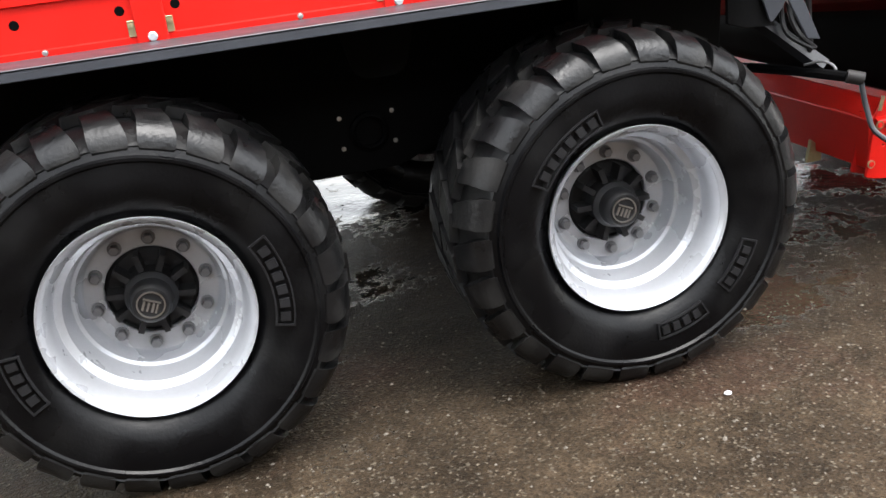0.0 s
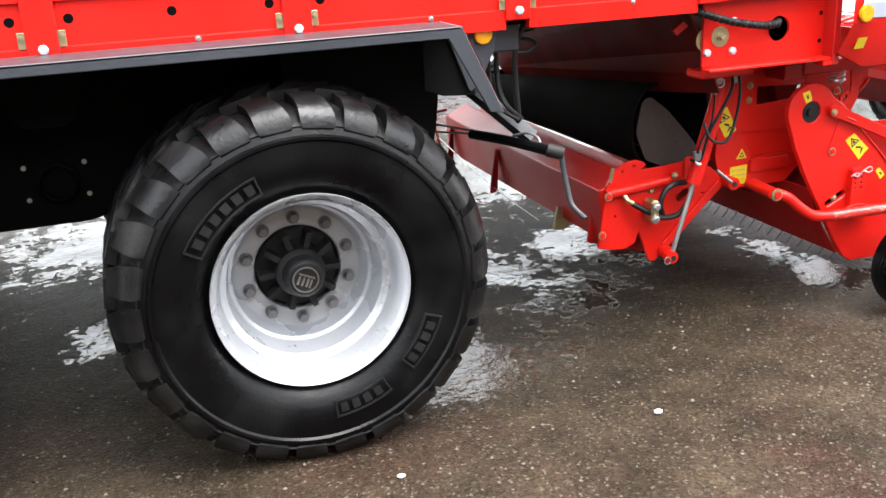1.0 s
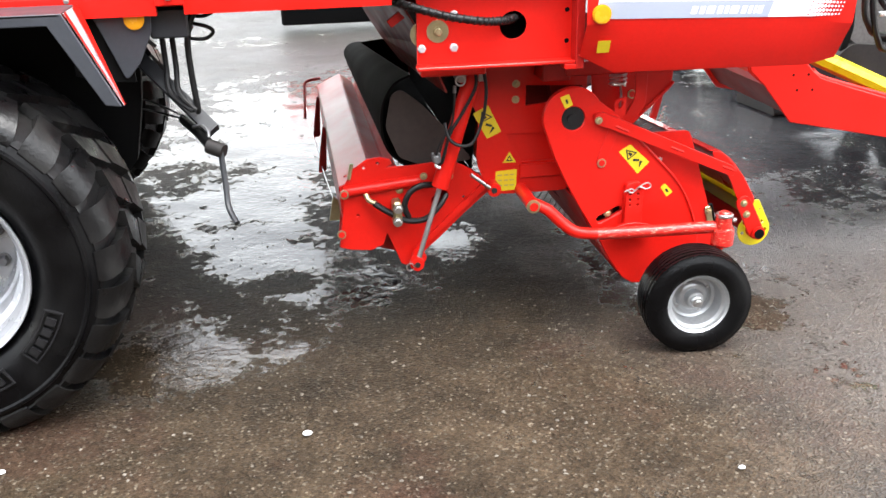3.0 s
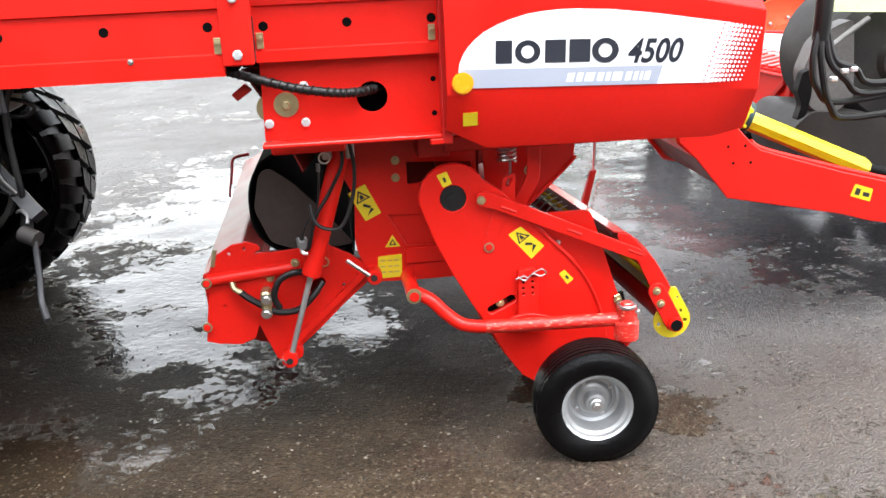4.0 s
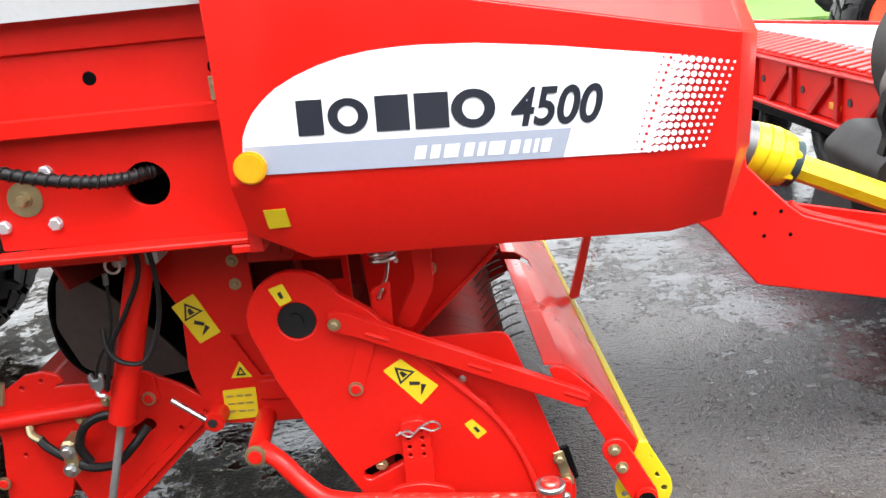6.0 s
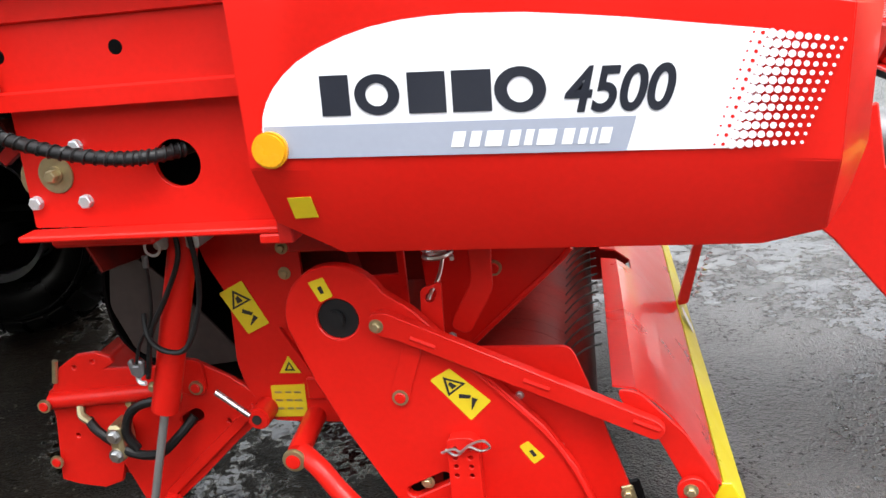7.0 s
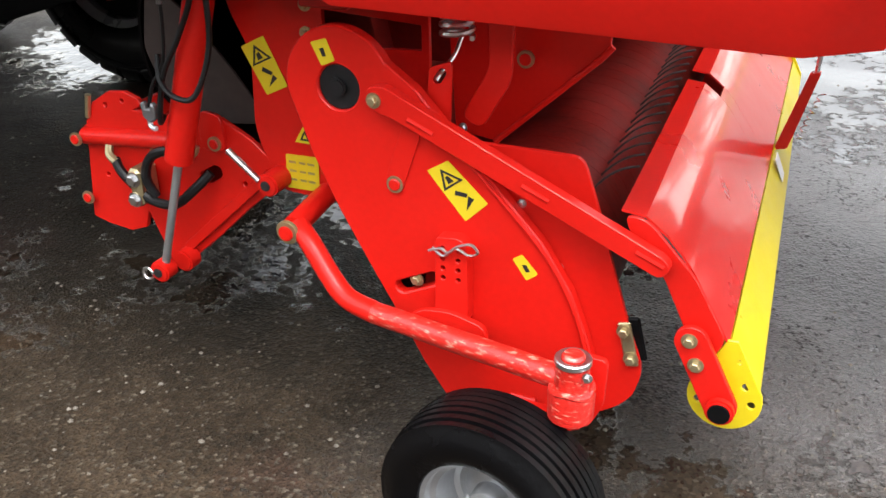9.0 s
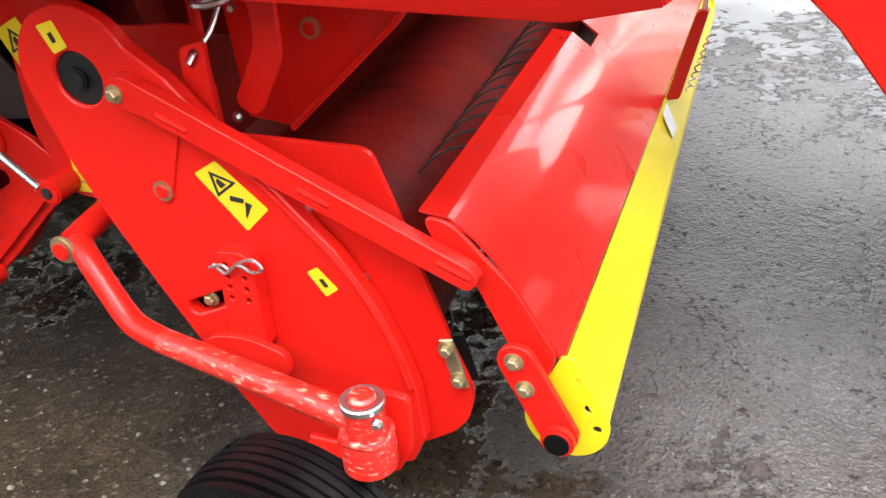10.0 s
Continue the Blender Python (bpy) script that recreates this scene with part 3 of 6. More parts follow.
for k, px in enumerate(POSTS):
    for y, s in ((NEAR_Y, 1), (FAR_Y, -1)):
        bm = boxes(((px - 0.042, min(y - 0.012 * s, y + 0.04 * s), 1.262), (px + 0.042, max(y - 0.012 * s, y + 0.04 * s), 2.55)), b=0.004)
        p = part("post", bm, RED, wagon)
        if s == 1:
            bolts(p, CAP_BOLT, [(px, y - 0.012, 1.292), (px, y - 0.012, 1.443)])
# front bay of the body and its under lip
p = part("side_panel", side_panel(2.748, 3.262, NEAR_Y + 0.048, 1.262, 1.475), RED, wagon)
for hx in (2.775, 3.007, 3.245):
    part("hole", HOLE_ME, None, p, at=(hx, NEAR_Y + 0.0585, 1.360))
for hx in (2.763, 3.243):
    part("latch", LATCH, None, p, at=(hx, NEAR_Y + 0.048, 1.322))
part("side_panel", side_panel(2.748, 3.262, FAR_Y - 0.03, 1.262, 1.475, -1), RED, wagon)
for y in (NEAR_Y + 0.012, FAR_Y - 0.012):
    part("upper_sheet", boxes(((-2.9, y - 0.004, 1.476), (3.262, y + 0.004, 2.5)), b=0), PALE_STEEL, wagon, "pale upper side sheet")
    part("top_rail", boxes(((-2.93, y - 0.03, 2.5), (3.27, y + 0.03, 2.56)), b=0.006), RED, wagon)
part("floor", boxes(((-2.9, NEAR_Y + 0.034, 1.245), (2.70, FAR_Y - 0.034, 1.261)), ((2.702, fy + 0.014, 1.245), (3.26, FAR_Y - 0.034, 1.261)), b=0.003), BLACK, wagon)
part("tailgate", boxes(((-2.98, NEAR_Y, 1.2), (-2.91, FAR_Y, 2.55)), b=0.006), RED, wagon)

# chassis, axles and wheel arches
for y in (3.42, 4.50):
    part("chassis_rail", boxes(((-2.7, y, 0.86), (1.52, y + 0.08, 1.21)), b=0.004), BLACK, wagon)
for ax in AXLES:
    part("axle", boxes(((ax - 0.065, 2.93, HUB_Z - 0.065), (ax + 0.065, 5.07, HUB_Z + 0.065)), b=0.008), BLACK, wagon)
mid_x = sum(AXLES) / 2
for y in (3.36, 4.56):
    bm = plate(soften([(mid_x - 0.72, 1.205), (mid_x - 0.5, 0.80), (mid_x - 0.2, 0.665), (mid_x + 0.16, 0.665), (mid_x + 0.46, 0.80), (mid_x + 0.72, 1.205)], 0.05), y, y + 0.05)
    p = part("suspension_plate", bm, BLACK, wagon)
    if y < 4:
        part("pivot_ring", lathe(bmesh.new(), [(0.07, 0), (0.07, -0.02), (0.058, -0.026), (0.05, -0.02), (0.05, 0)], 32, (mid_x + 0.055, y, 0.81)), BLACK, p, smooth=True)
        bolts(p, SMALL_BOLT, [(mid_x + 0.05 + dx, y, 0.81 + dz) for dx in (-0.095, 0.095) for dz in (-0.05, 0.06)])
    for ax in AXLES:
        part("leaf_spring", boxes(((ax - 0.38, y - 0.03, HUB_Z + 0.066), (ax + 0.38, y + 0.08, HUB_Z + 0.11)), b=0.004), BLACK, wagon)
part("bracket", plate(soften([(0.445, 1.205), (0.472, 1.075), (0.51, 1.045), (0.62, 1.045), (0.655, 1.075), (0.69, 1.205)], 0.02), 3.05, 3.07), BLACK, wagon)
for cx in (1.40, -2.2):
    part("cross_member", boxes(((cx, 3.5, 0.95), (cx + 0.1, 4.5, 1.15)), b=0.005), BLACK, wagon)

# mudguard: a grey angle along the body with a bent-down front end
def mudguard(y, s):
    rail = [(-1.02, 1.0), (-0.93, 1.247), (1.70, 1.247), (1.822, 1.022), (1.865, 1.016), (1.742, 1.278), (-0.985, 1.278), (-1.085, 1.0)]
    g = part("mudguard", plate(rail, y, y + 0.012 * s, b=0.002), GREY, wagon, "dark grey steel mudguard rail")
    bm = bmesh.new()
    box(bm, (-0.985, min(y, y + 0.20 * s), 1.270), (1.738, max(y, y + 0.20 * s), 1.2785))
    bevel(bm, 0.002)
    part("top_flange", bm, GREY, g)
    return g


guard = mudguard(2.64, 1)
mudguard(5.36, -1)
bm = bmesh.new()
lo0, lo1 = Vector((1.869, 2.653, 1.016)), Vector((1.869, 2.672, 1.016))
hi0, hi1 = Vector((1.746, 2.653, 1.278)), Vector((1.746, 2.85, 1.278))
bm.faces.new([bm.verts.new(q) for q in (hi0, hi1, lo1, lo0)])
bmesh.ops.solidify(bm, geom=bm.faces[:], thickness=0.003)
strip = part("warning_strip", bm, WHITE, guard, "red and white reflective warning strip")
for a0, a1, b0, b1 in ((0.0, 0.13, 0.0, 0.03), (0.62, 1.0, 0.35, 0.8)):
    bm = bmesh.new()
    lift = Vector((0.0022, 0, 0.0012))
    q = [hi0.lerp(hi1, a0), hi0.lerp(hi1, a1), lo0.lerp(lo1, b1), lo0.lerp(lo1, b0)]
    bm.faces.new([bm.verts.new(v + lift) for v in q])
    part("red_band", bm, RED, strip)
p = part("lamp_plate", plate(soften([(1.75, 1.29), (1.945, 1.29), (1.94, 1.18), (1.895, 1.09), (1.85, 1.04), (1.79, 1.20)], 0.02), 2.884, 2.892), GREY, wagon, "dark grey sheet bracket")
part("reflector", disc(1.896, 2.866, 2.884, 1.224, 0.030, 0.004, 32), AMBER, p, "round amber reflector", smooth=True)
tank = [(1.30, 1.24), (1.86, 1.24), (1.845, 1.0), (1.835, 0.9), (1.808, 0.77), (1.79, 0.68), (1.70, 0.63), (1.32, 0.64)]
part("mud_flap", plate(soften(tank, 0.05), 3.20, 3.24, b=0.008), PLASTIC, wagon, "black moulded mud flap behind the wheel")
part("liner", plate([(1.70, 1.24), (1.868, 1.24), (1.874, 1.031), (1.765, 1.038), (1.70, 1.06)], 2.900, 2.915, b=0.003), PLASTIC, wagon, "black plastic wheel arch liner")
part("box_cover", boxes(((1.93, 2.93, 1.155), (2.045, 3.10, 1.244)), b=0.006), GREY, wagon)

# parking stand arm with a bent pipe
bm = tube(bmesh.new(), [(1.865, 3.085, 1.075), (2.085, 2.935, 0.856)], 0.030, 4)
arm = part("support_arm", bm, ARM_GREY, wagon, "grey steel support arm with valve and bent pipe")
part("valve_body", tube(bmesh.new(), [(1.966, 3.205, 0.836), (2.03, 2.99, 0.842), (2.085, 2.80, 0.840)], 0.018, 10), PLASTIC, arm, smooth=True)
part("knuckle", tube(bmesh.new(), [(2.075, 2.795, 0.846), (2.122, 2.77, 0.832)], 0.023, 12), CAST, arm, smooth=True)
part("pipe", tube(bmesh.new(), [(2.112, 2.772, 0.838), (2.114, 2.76, 0.79), (2.118, 2.74, 0.73), (2.122, 2.71, 0.672), (2.145, 2.66, 0.636)], 0.009, 10), ARM_GREY, arm, smooth=True)
part("clip", tube(bmesh.new(), [(2.02, 2.95, 0.87), (2.05, 2.90, 0.885), (2.072, 2.87, 0.875), (2.075, 2.85, 0.858)], 0.005, 8), DULL_ZINC, arm, smooth=True)
part("hose", tube(bmesh.new(), [(2.080, 2.95, 1.25), (2.045, 2.95, 1.19), (2.034, 2.95, 1.12), (2.036, 2.95, 1.03), (2.042, 2.95, 0.93), (2.035, 2.97, 0.90)], 0.010, 10), HOSE, arm, smooth=True)
for dz in (0.0, 0.035):
    part("wire", tube(bmesh.new(), [(1.62, 3.75, 0.79 + dz), (1.82, 3.45, 0.82 + dz), (1.968, 3.20, 0.838 + dz * 0.3)], 0.004, 6), DULL_ZINC, arm, smooth=True)

# pipes and hose loops under the dark box
for i, (x0, x1) in enumerate(((1.955, 1.962), (1.985, 1.992))):
    part("pipe", tube(bmesh.new(), [(x0, 2.99, 1.17), (x0 + 0.002, 2.99, 1.06), (x1, 2.96 - 0.02 * i, 0.985), (2.03 + 0.01 * i, 2.915, 0.93)], 0.009, 8), HOSE, wagon, smooth=True)
for z0, w in ((1.215, 0.075), (1.145, 0.065)):
    part("hose", tube(bmesh.new(), [(2.04, 2.98, z0), (2.04 + w * 0.7, 2.97, z0 - 0.002), (2.04 + w * 1.15, 2.96, z0 + 0.018), (2.04 + w * 0.9, 2.96, z0 + 0.036), (2.045, 2.98, z0 + 0.048)], 0.006, 8), HOSE, wagon, smooth=True)
# front frame plate with hose hole
bm = plate(soften([(2.752, 1.262), (2.748, 1.032), (3.275, 1.022), (3.275, 1.262)], 0.006), fy, fy + 0.012, holes=[circle(3.066, 1.143, 0.045, 28)], b=0.0015)
frame_plate = part("frame_plate", bm, RED, wagon)
part("lower_flange", boxes(((2.742, fy - 0.055, 1.018), (3.262, fy - 0.0005, 1.030)), b=0.003), RED, frame_plate)
part("corner_lug", boxes(((3.225, fy - 0.058, 1.0), (3.275, fy - 0.002, 1.0175)), b=0.003), RED, frame_plate)
# black sheet added behind the hose hole to keep it dark
part("frame_back", boxes(((2.90, fy + 0.10, 1.035), (3.24, fy + 0.11, 1.25)), b=0), BLACK, frame_plate)
part("frame_tube", boxes(((2.76, fy + 0.013, 0.985), (2.98, fy + 0.12, 1.017)), b=0.006), RED, frame_plate)
part("washer", disc(2.817, fy - 0.004, fy - 0.0005, 1.135, 0.036, 0.001, 32), ZINC, frame_plate, "large yellow zinc washer", smooth=True)
bolts(frame_plate, ZINC_NUT, [(2.817, fy - 0.004, 1.135)], "nut")
bolts(frame_plate, CAP_BOLT, [(2.871, fy, 1.186), (2.764, fy, 1.082), (2.869, fy, 1.081)])
for z in (1.185, 1.085):
    part("hole", HOLE_ME, None, frame_plate, at=Matrix.Translation((3.246, fy - 0.0005, z)) @ Matrix.Diagonal((0.6, 1, 0.6, 1)))
part("washer", disc(2.772, fy + 0.0125, fy + 0.0165, 1.125, 0.042, 0.001, 32), ZINC, frame_plate, smooth=True)
part("stop_lug", plate([(2.66, 1.165), (2.70, 1.195), (2.72, 1.175), (2.675, 1.145)], 2.99, 3.01), RED_DARK, frame_plate)
hose = part("wrapped_hose", tube(bmesh.new(), [(2.66, 2.91, 1.243), (2.74, 2.905, 1.217), (2.85, 2.90, 1.185), (2.96, 2.90, 1.166), (3.03, 2.915, 1.163), (3.075, 2.96, 1.165), (3.12, 3.05, 1.17)], 0.0125, 12), HOSE, wagon, "black spiral-wrapped hydraulic hose", smooth=True)
path = spline([(2.66, 2.91, 1.243), (2.74, 2.905, 1.217), (2.85, 2.90, 1.185), (2.96, 2.90, 1.166), (3.03, 2.915, 1.163), (3.075, 2.96, 1.165)], 64)
bm = bmesh.new()
coil = []
for i, p in enumerate(path):
    d = (path[min(i + 1, len(path) - 1)] - path[max(i - 1, 0)]).normalized()
    u = d.cross(Vector((0, 0, 1))).normalized()
    v = u.cross(d)
    a = i * 0.50
    coil.append(p + (u * math.cos(a) + v * math.sin(a)) * 0.0122)
tube(bm, coil, 0.0034, 5, smooth_path=False)
part("spiral_wrap", bm, HOSE, hose, smooth=True)

# far twin of the frame plate and the front body wall
part("frame_plate", boxes(((2.748, 5.05, 1.022), (3.275, 5.06, 1.262)), b=0.002), RED, wagon)
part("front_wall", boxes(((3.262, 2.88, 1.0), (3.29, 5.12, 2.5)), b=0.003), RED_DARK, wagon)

# nose cover: upright band, inward-sloping skirt, inward-sloping top
def cover(y, s):
    def p3(x, d, z):
        return (x, y + d * s, z)
    low = [(3.268, 1.045), (3.385, 0.985), (4.07, 0.975), (4.165, 0.995)]
    bm = bmesh.new()
    band_lo = [bm.verts.new(p3(x, 0, z)) for x, z in ((3.268, 1.155), (3.385, 1.150), (4.07, 1.128), (4.172, 1.120))]
    skirt = [bm.verts.new(p3(x, 0.070, z)) for x, z in low]
    band_hi = [bm.verts.new(p3(x, 0, z)) for x, z in ((3.268, 1.540), (3.385, 1.515), (4.07, 1.366), (4.186, 1.342))]
    top = [bm.verts.new(p3(x, 0.20, z)) for x, z in ((3.268, 1.86), (3.385, 1.84), (4.04, 1.64), (4.13, 1.60))]
    for a, c in ((skirt, band_lo), (band_lo, band_hi), (band_hi, top)):
        for i in range(3):
            bm.faces.new((a[i], a[i + 1], c[i + 1], c[i]))
    # the nose turns in towards the drawbar
    nose = [bm.verts.new(p3(x, d, z)) for x, d, z in ((4.215, 0.16, 1.03), (4.235, 0.13, 1.118), (4.25, 0.13, 1.325), (4.20, 0.33, 1.56))]
    edge = [skirt[3], band_lo[3], band_hi[3], top[3]]
    for i in range(3):
        bm.faces.new((edge[i], nose[i], nose[i + 1], edge[i + 1]))
    deep = [bm.verts.new(p3(x, d, z)) for x, d, z in ((4.30, 0.80, 1.03), (4.33, 0.80, 1.118), (4.33, 0.80, 1.30), (4.25, 0.80, 1.50))]
    for i in range(3):
        bm.faces.new((nose[i], deep[i], deep[i + 1], nose[i + 1]))
    ret = [bm.verts.new(p3(x, 0.108, z + 0.004)) for x, z in low]
    for i in range(3):
        bm.faces.new((skirt[i], ret[i], ret[i + 1], skirt[i + 1]))
    bmesh.ops.recalc_face_normals(bm, faces=bm.faces)
    if bm.faces[4].normal.y * s > 0:
        bmesh.ops.reverse_faces(bm, faces=bm.faces)
    bmesh.ops.solidify(bm, geom=bm.faces[:], thickness=0.004)
    bevel(bm, 0.003, 2, 8)
    return bm


CY = 2.795
nose_cover = part("nose_cover", cover(CY, 1), RED, wagon, smooth=True, angle=25)
part("nose_cover", cover(8.0 - CY, -1), RED, wagon, smooth=True, angle=25)
part("cover_roof", boxes(((3.29, 2.96, 1.86), (4.05, 5.04, 1.88)), b=0.004), RED, wagon)


# decal on the cover, laid out along its own sloping line
def on_cover(u, v, d):
    """u along the decal, v up it, d proud of the cover."""
    a = radians(-1.9)
    return Vector((3.30 + u * math.cos(a) - v * math.sin(a), CY - d, 1.172 + u * math.sin(a) + v * math.cos(a)))


def film(loop, d, mat, name, parent, label="", thick=0.0006):
    bm = bmesh.new()
    m = Matrix.Translation(on_cover(0, 0, d)) @ Matrix.Rotation(radians(1.9), 4, "Y")
    plate(loop, 0, thick, b=0, bm=bm)
    return part(name, bm, mat, parent, label, at=m)


arc = [(0.0, 0.0), (-0.001, 0.035), (0.003, 0.068), (0.012, 0.09), (0.026, 0.112), (0.046, 0.133), (0.070, 0.152), (0.106, 0.171), (0.148, 0.187), (0.19, 0.199), (0.240, 0.207), (0.285, 0.2105), (0.330, 0.2115), (0.425, 0.2085), (0.50, 0.2015), (0.571, 0.194), (0.66, 0.182), (0.7665, 0.168), (0.7145, 0.0)]
decal = film(arc, 0.0035, WHITE, "decal", nose_cover, "white decal film with fading dots")
film([(0.001, 0.0), (0.003, 0.052), (0.585, 0.052), (0.57, 0.0)], 0.0045, PALE, "decal_band", decal, "pale grey stripe")
# dots fade to the right; red dots open the white film to the left of them
bm, bm2 = bmesh.new(), bmesh.new()
for r in range(13):
    for c in range(11):
        u = 0.690 + r / 12 * 0.050 + 0.006 + c * 0.0121
        v = 0.006 + r / 12 * (0.159 - (u - 0.742) * 0.13)
        rad = 0.0071 - 0.00056 * (c - 2) if c > 1 else 0.0017 + 0.0011 * c
        to = bm if c > 1 else bm2
        ring = [to.verts.new((u + rad * math.cos(k * math.pi / 5), 0, v + rad * math.sin(k * math.pi / 5))) for k in range(10)]
        to.faces.new(ring)
lay = Matrix.Translation(on_cover(0, 0, 0.0042)) @ Matrix.Rotation(radians(1.9), 4, "Y")
part("white_dots", bm, WHITE, decal, "rows of shrinking white dots", at=lay)
part("red_dots", bm2, RED, decal, "rows of small red dots", at=Matrix.Translation((0, -0.0006, 0)) @ lay)

# model mark: five heavy dark shapes, then a slanted number
for u0, u1, ring in ((0.104, 0.150, 0), (0.158, 0.230, 1), (0.243, 0.302, 0), (0.312, 0.372, 0), (0.376, 0.454, 1)):
    if ring:
        cu, cv, ru = (u0 + u1) / 2, 0.097, (u1 - u0) / 2
        loop, hole = [(cu + (x - cu), cv + (z - cv) * 0.88) for x, z in circle(cu, cv, ru, 32)], circle(cu, cv, ru * 0.5, 24)
        bm = plate(loop, 0, 0.0006, holes=[hole], b=0)
        part("mark", bm, NAVY, decal, at=Matrix.Translation((0, -0.001, 0)) @ lay)
    else:
        film([(u0, 0.066), (u1, 0.066), (u1, 0.129), (u0, 0.129)], 0.0052, NAVY, "mark", decal)


def lettering(text, size, shear, mat, parent, m, bold=0.0, width=1.0):
    cu = bpy.data.curves.new("number", "FONT")
    cu.body, cu.size, cu.shear, cu.offset = text, size, shear, bold
    tmp = bpy.data.objects.new("number", cu)
    me = bpy.data.meshes.new_from_object(tmp)
    bpy.data.objects.remove(tmp)
    me.name = "number"
    me.materials.clear()
    me.materials.append(mat)
    ob = part("number", me, None, parent, "dark slanted model number", at=m @ Matrix.Diagonal((width, 1, 1, 1)))
    return ob


lettering("4500", 0.092, 0.26, NAVY, decal, Matrix.Translation(on_cover(0.477, 0.062, 0.0052)) @ Matrix.Rotation(radians(1.9), 4, "Y") @ Matrix.Rotation(radians(90), 4, "X"), 0.0022, 0.85)
# second mark: unlettered white bars of the word's size on the pale stripe
u = 0.305
for w in (0.024, 0.020, 0.032, 0.020, 0.015, 0.034, 0.020, 0.014, 0.009, 0.020):
    film([(u, 0.012), (u + w * 0.8, 0.012), (u + w * 0.8 + 0.006, 0.036), (u + 0.006, 0.036)], 0.0055, WHITE, "mark", decal)
    u += w + 0.004

part("reflector", disc(3.312, CY - 0.017, CY - 0.001, 1.187, 0.030, 0.004, 32), AMBER, nose_cover, "round amber reflector", smooth=True)


def sticker(quad, y, parent, sign=True, y2=None, name="sticker", label="yellow warning sticker", lean=0.0):
    """A thin yellow film with a triangle and marks in black; quad runs round from its upper left corner."""
    s = part(name, plate(soften(quad, 0.003, 2), y - 0.0014, y - 0.0004, b=0), STICKER, parent, label)
    a, b_, c, d = [Vector(q) for q in quad]

    def at(u, v):
        return tuple(a.lerp(b_, u).lerp(d.lerp(c, u), v))

    if sign:
        o = [at(0.5, 0.07), at(0.93, 0.42), at(0.07, 0.42)]
        i = [at(0.5, 0.15), at(0.80, 0.385), at(0.20, 0.385)]
        part("pictogram", plate(o, y - 0.0022, y - 0.0016, holes=[i], b=0), INK, s)
        part("pictogram", plate([at(0.42, 0.24), at(0.55, 0.22), at(0.62, 0.36), at(0.38, 0.36)], y - 0.0022, y - 0.0016, b=0), INK, s)
        part("pictogram", plate([at(0.3, 0.56), at(0.42, 0.50), at(0.70, 0.66), at(0.58, 0.70)], y - 0.0022, y - 0.0016, b=0), INK, s)
        part("pictogram", plate([at(0.28, 0.88), at(0.35, 0.84), at(0.66, 0.70), at(0.75, 0.80), at(0.60, 0.82)], y - 0.0022, y - 0.0016, b=0), INK, s)
    return s


sk = part("sticker", plate([(3.3145, 1.101), (3.356, 1.101), (3.3575, 1.056), (3.316, 1.055)], CY + 0.0185, CY + 0.0195, b=0), STICKER, nose_cover, "small yellow sticker", at=Matrix.Translation((0, 0.0, 0)))
sk.matrix_basis = Matrix.Translation((3.336, CY + 0.0334, 1.078)) @ Matrix.Rotation(math.atan2(0.070, 0.1425), 4, "X") @ Matrix.Translation((-3.336, -CY - 0.019, -1.078))

# ---- pickup ----
PY = 3.015
case_top = circle(3.30, 0.803, 0.108, 20, 28, 192)
case = case_top + [(3.235, 0.665), (3.284, 0.56), (3.345, 0.45), (3.41, 0.338), (3.455, 0.255), (3.508, 0.178), (3.545, 0.152), (3.70, 0.148), (3.775, 0.185), (3.80, 0.24),
                   (3.795, 0.335), (3.778, 0.395), (3.745, 0.478), (3.688, 0.567), (3.604, 0.655), (3.520, 0.741), (3.452, 0.814)]
chain_case = part("chain_case", plate(case, PY, PY + 0.026, holes=[circle(3.300, 0.800, 0.042, 28), slot(3.412, 0.418, 0.001 + 3.478, 0.450, 0.0135)], b=0.003), RED, wagon, "red pickup drive case plate")
part("hub_cover", disc(3.300, PY + 0.006, PY + 0.012, 0.800, 0.0415, 0.001, 28), HUB_GREY, chain_case)
part("hub_nut", disc(3.297, PY - 0.004, PY + 0.006, 0.800, 0.018, 0.003, 20), HUB_GREY, chain_case, smooth=True)
# black sheet added behind the slot to keep it dark
part("slot_back", boxes(((3.39, PY + 0.0265, 0.39), (3.50, PY + 0.0295, 0.475)), b=0), BLACK, chain_case)
bolts(chain_case, BOLT, [(3.441, PY + 0.008, 0.437)])
side = [(3.44, 0.80), (3.513, 0.722), (3.587, 0.723), (3.735, 0.723), (3.749, 0.713), (3.781, 0.622), (3.801, 0.555), (3.841, 0.430), (3.872, 0.350), (3.875, 0.315), (3.863, 0.270), (3.838, 0.240), (3.787, 0.205), (3.70, 0.180), (3.5, 0.19), (3.42, 0.35), (3.30, 0.56), (3.33, 0.75)]
side_plate = part("side_plate", plate(soften(side, 0.012, 3), PY + 0.030, PY + 0.040), RED, wagon)
pins(chain_case, [(3.408, PY, 0.633)])
part("lever", plate(soften([(3.435, 0.77), (3.462, 0.735), (3.418, 0.612), (3.395, 0.612), (3.388, 0.64)], 0.012), PY - 0.004, PY - 0.0005, b=0.001), RED, chain_case)
rib = [Vector((3.470, PY - 0.003, 0.775)), Vector((3.604, PY - 0.003, 0.645)), Vector((3.70, PY - 0.003, 0.54)), Vector((3.755, PY - 0.003, 0.44)), Vector((3.785, PY - 0.003, 0.34))]
part("weld_edge", tube(bmesh.new(), rib, 0.004, 8), RED, chain_case, smooth=True)
bolts(chain_case, SMALL_BOLT, [(3.548, PY, 0.742), (3.640, PY + 0.030, 0.621), (3.713, PY + 0.030, 0.509)])
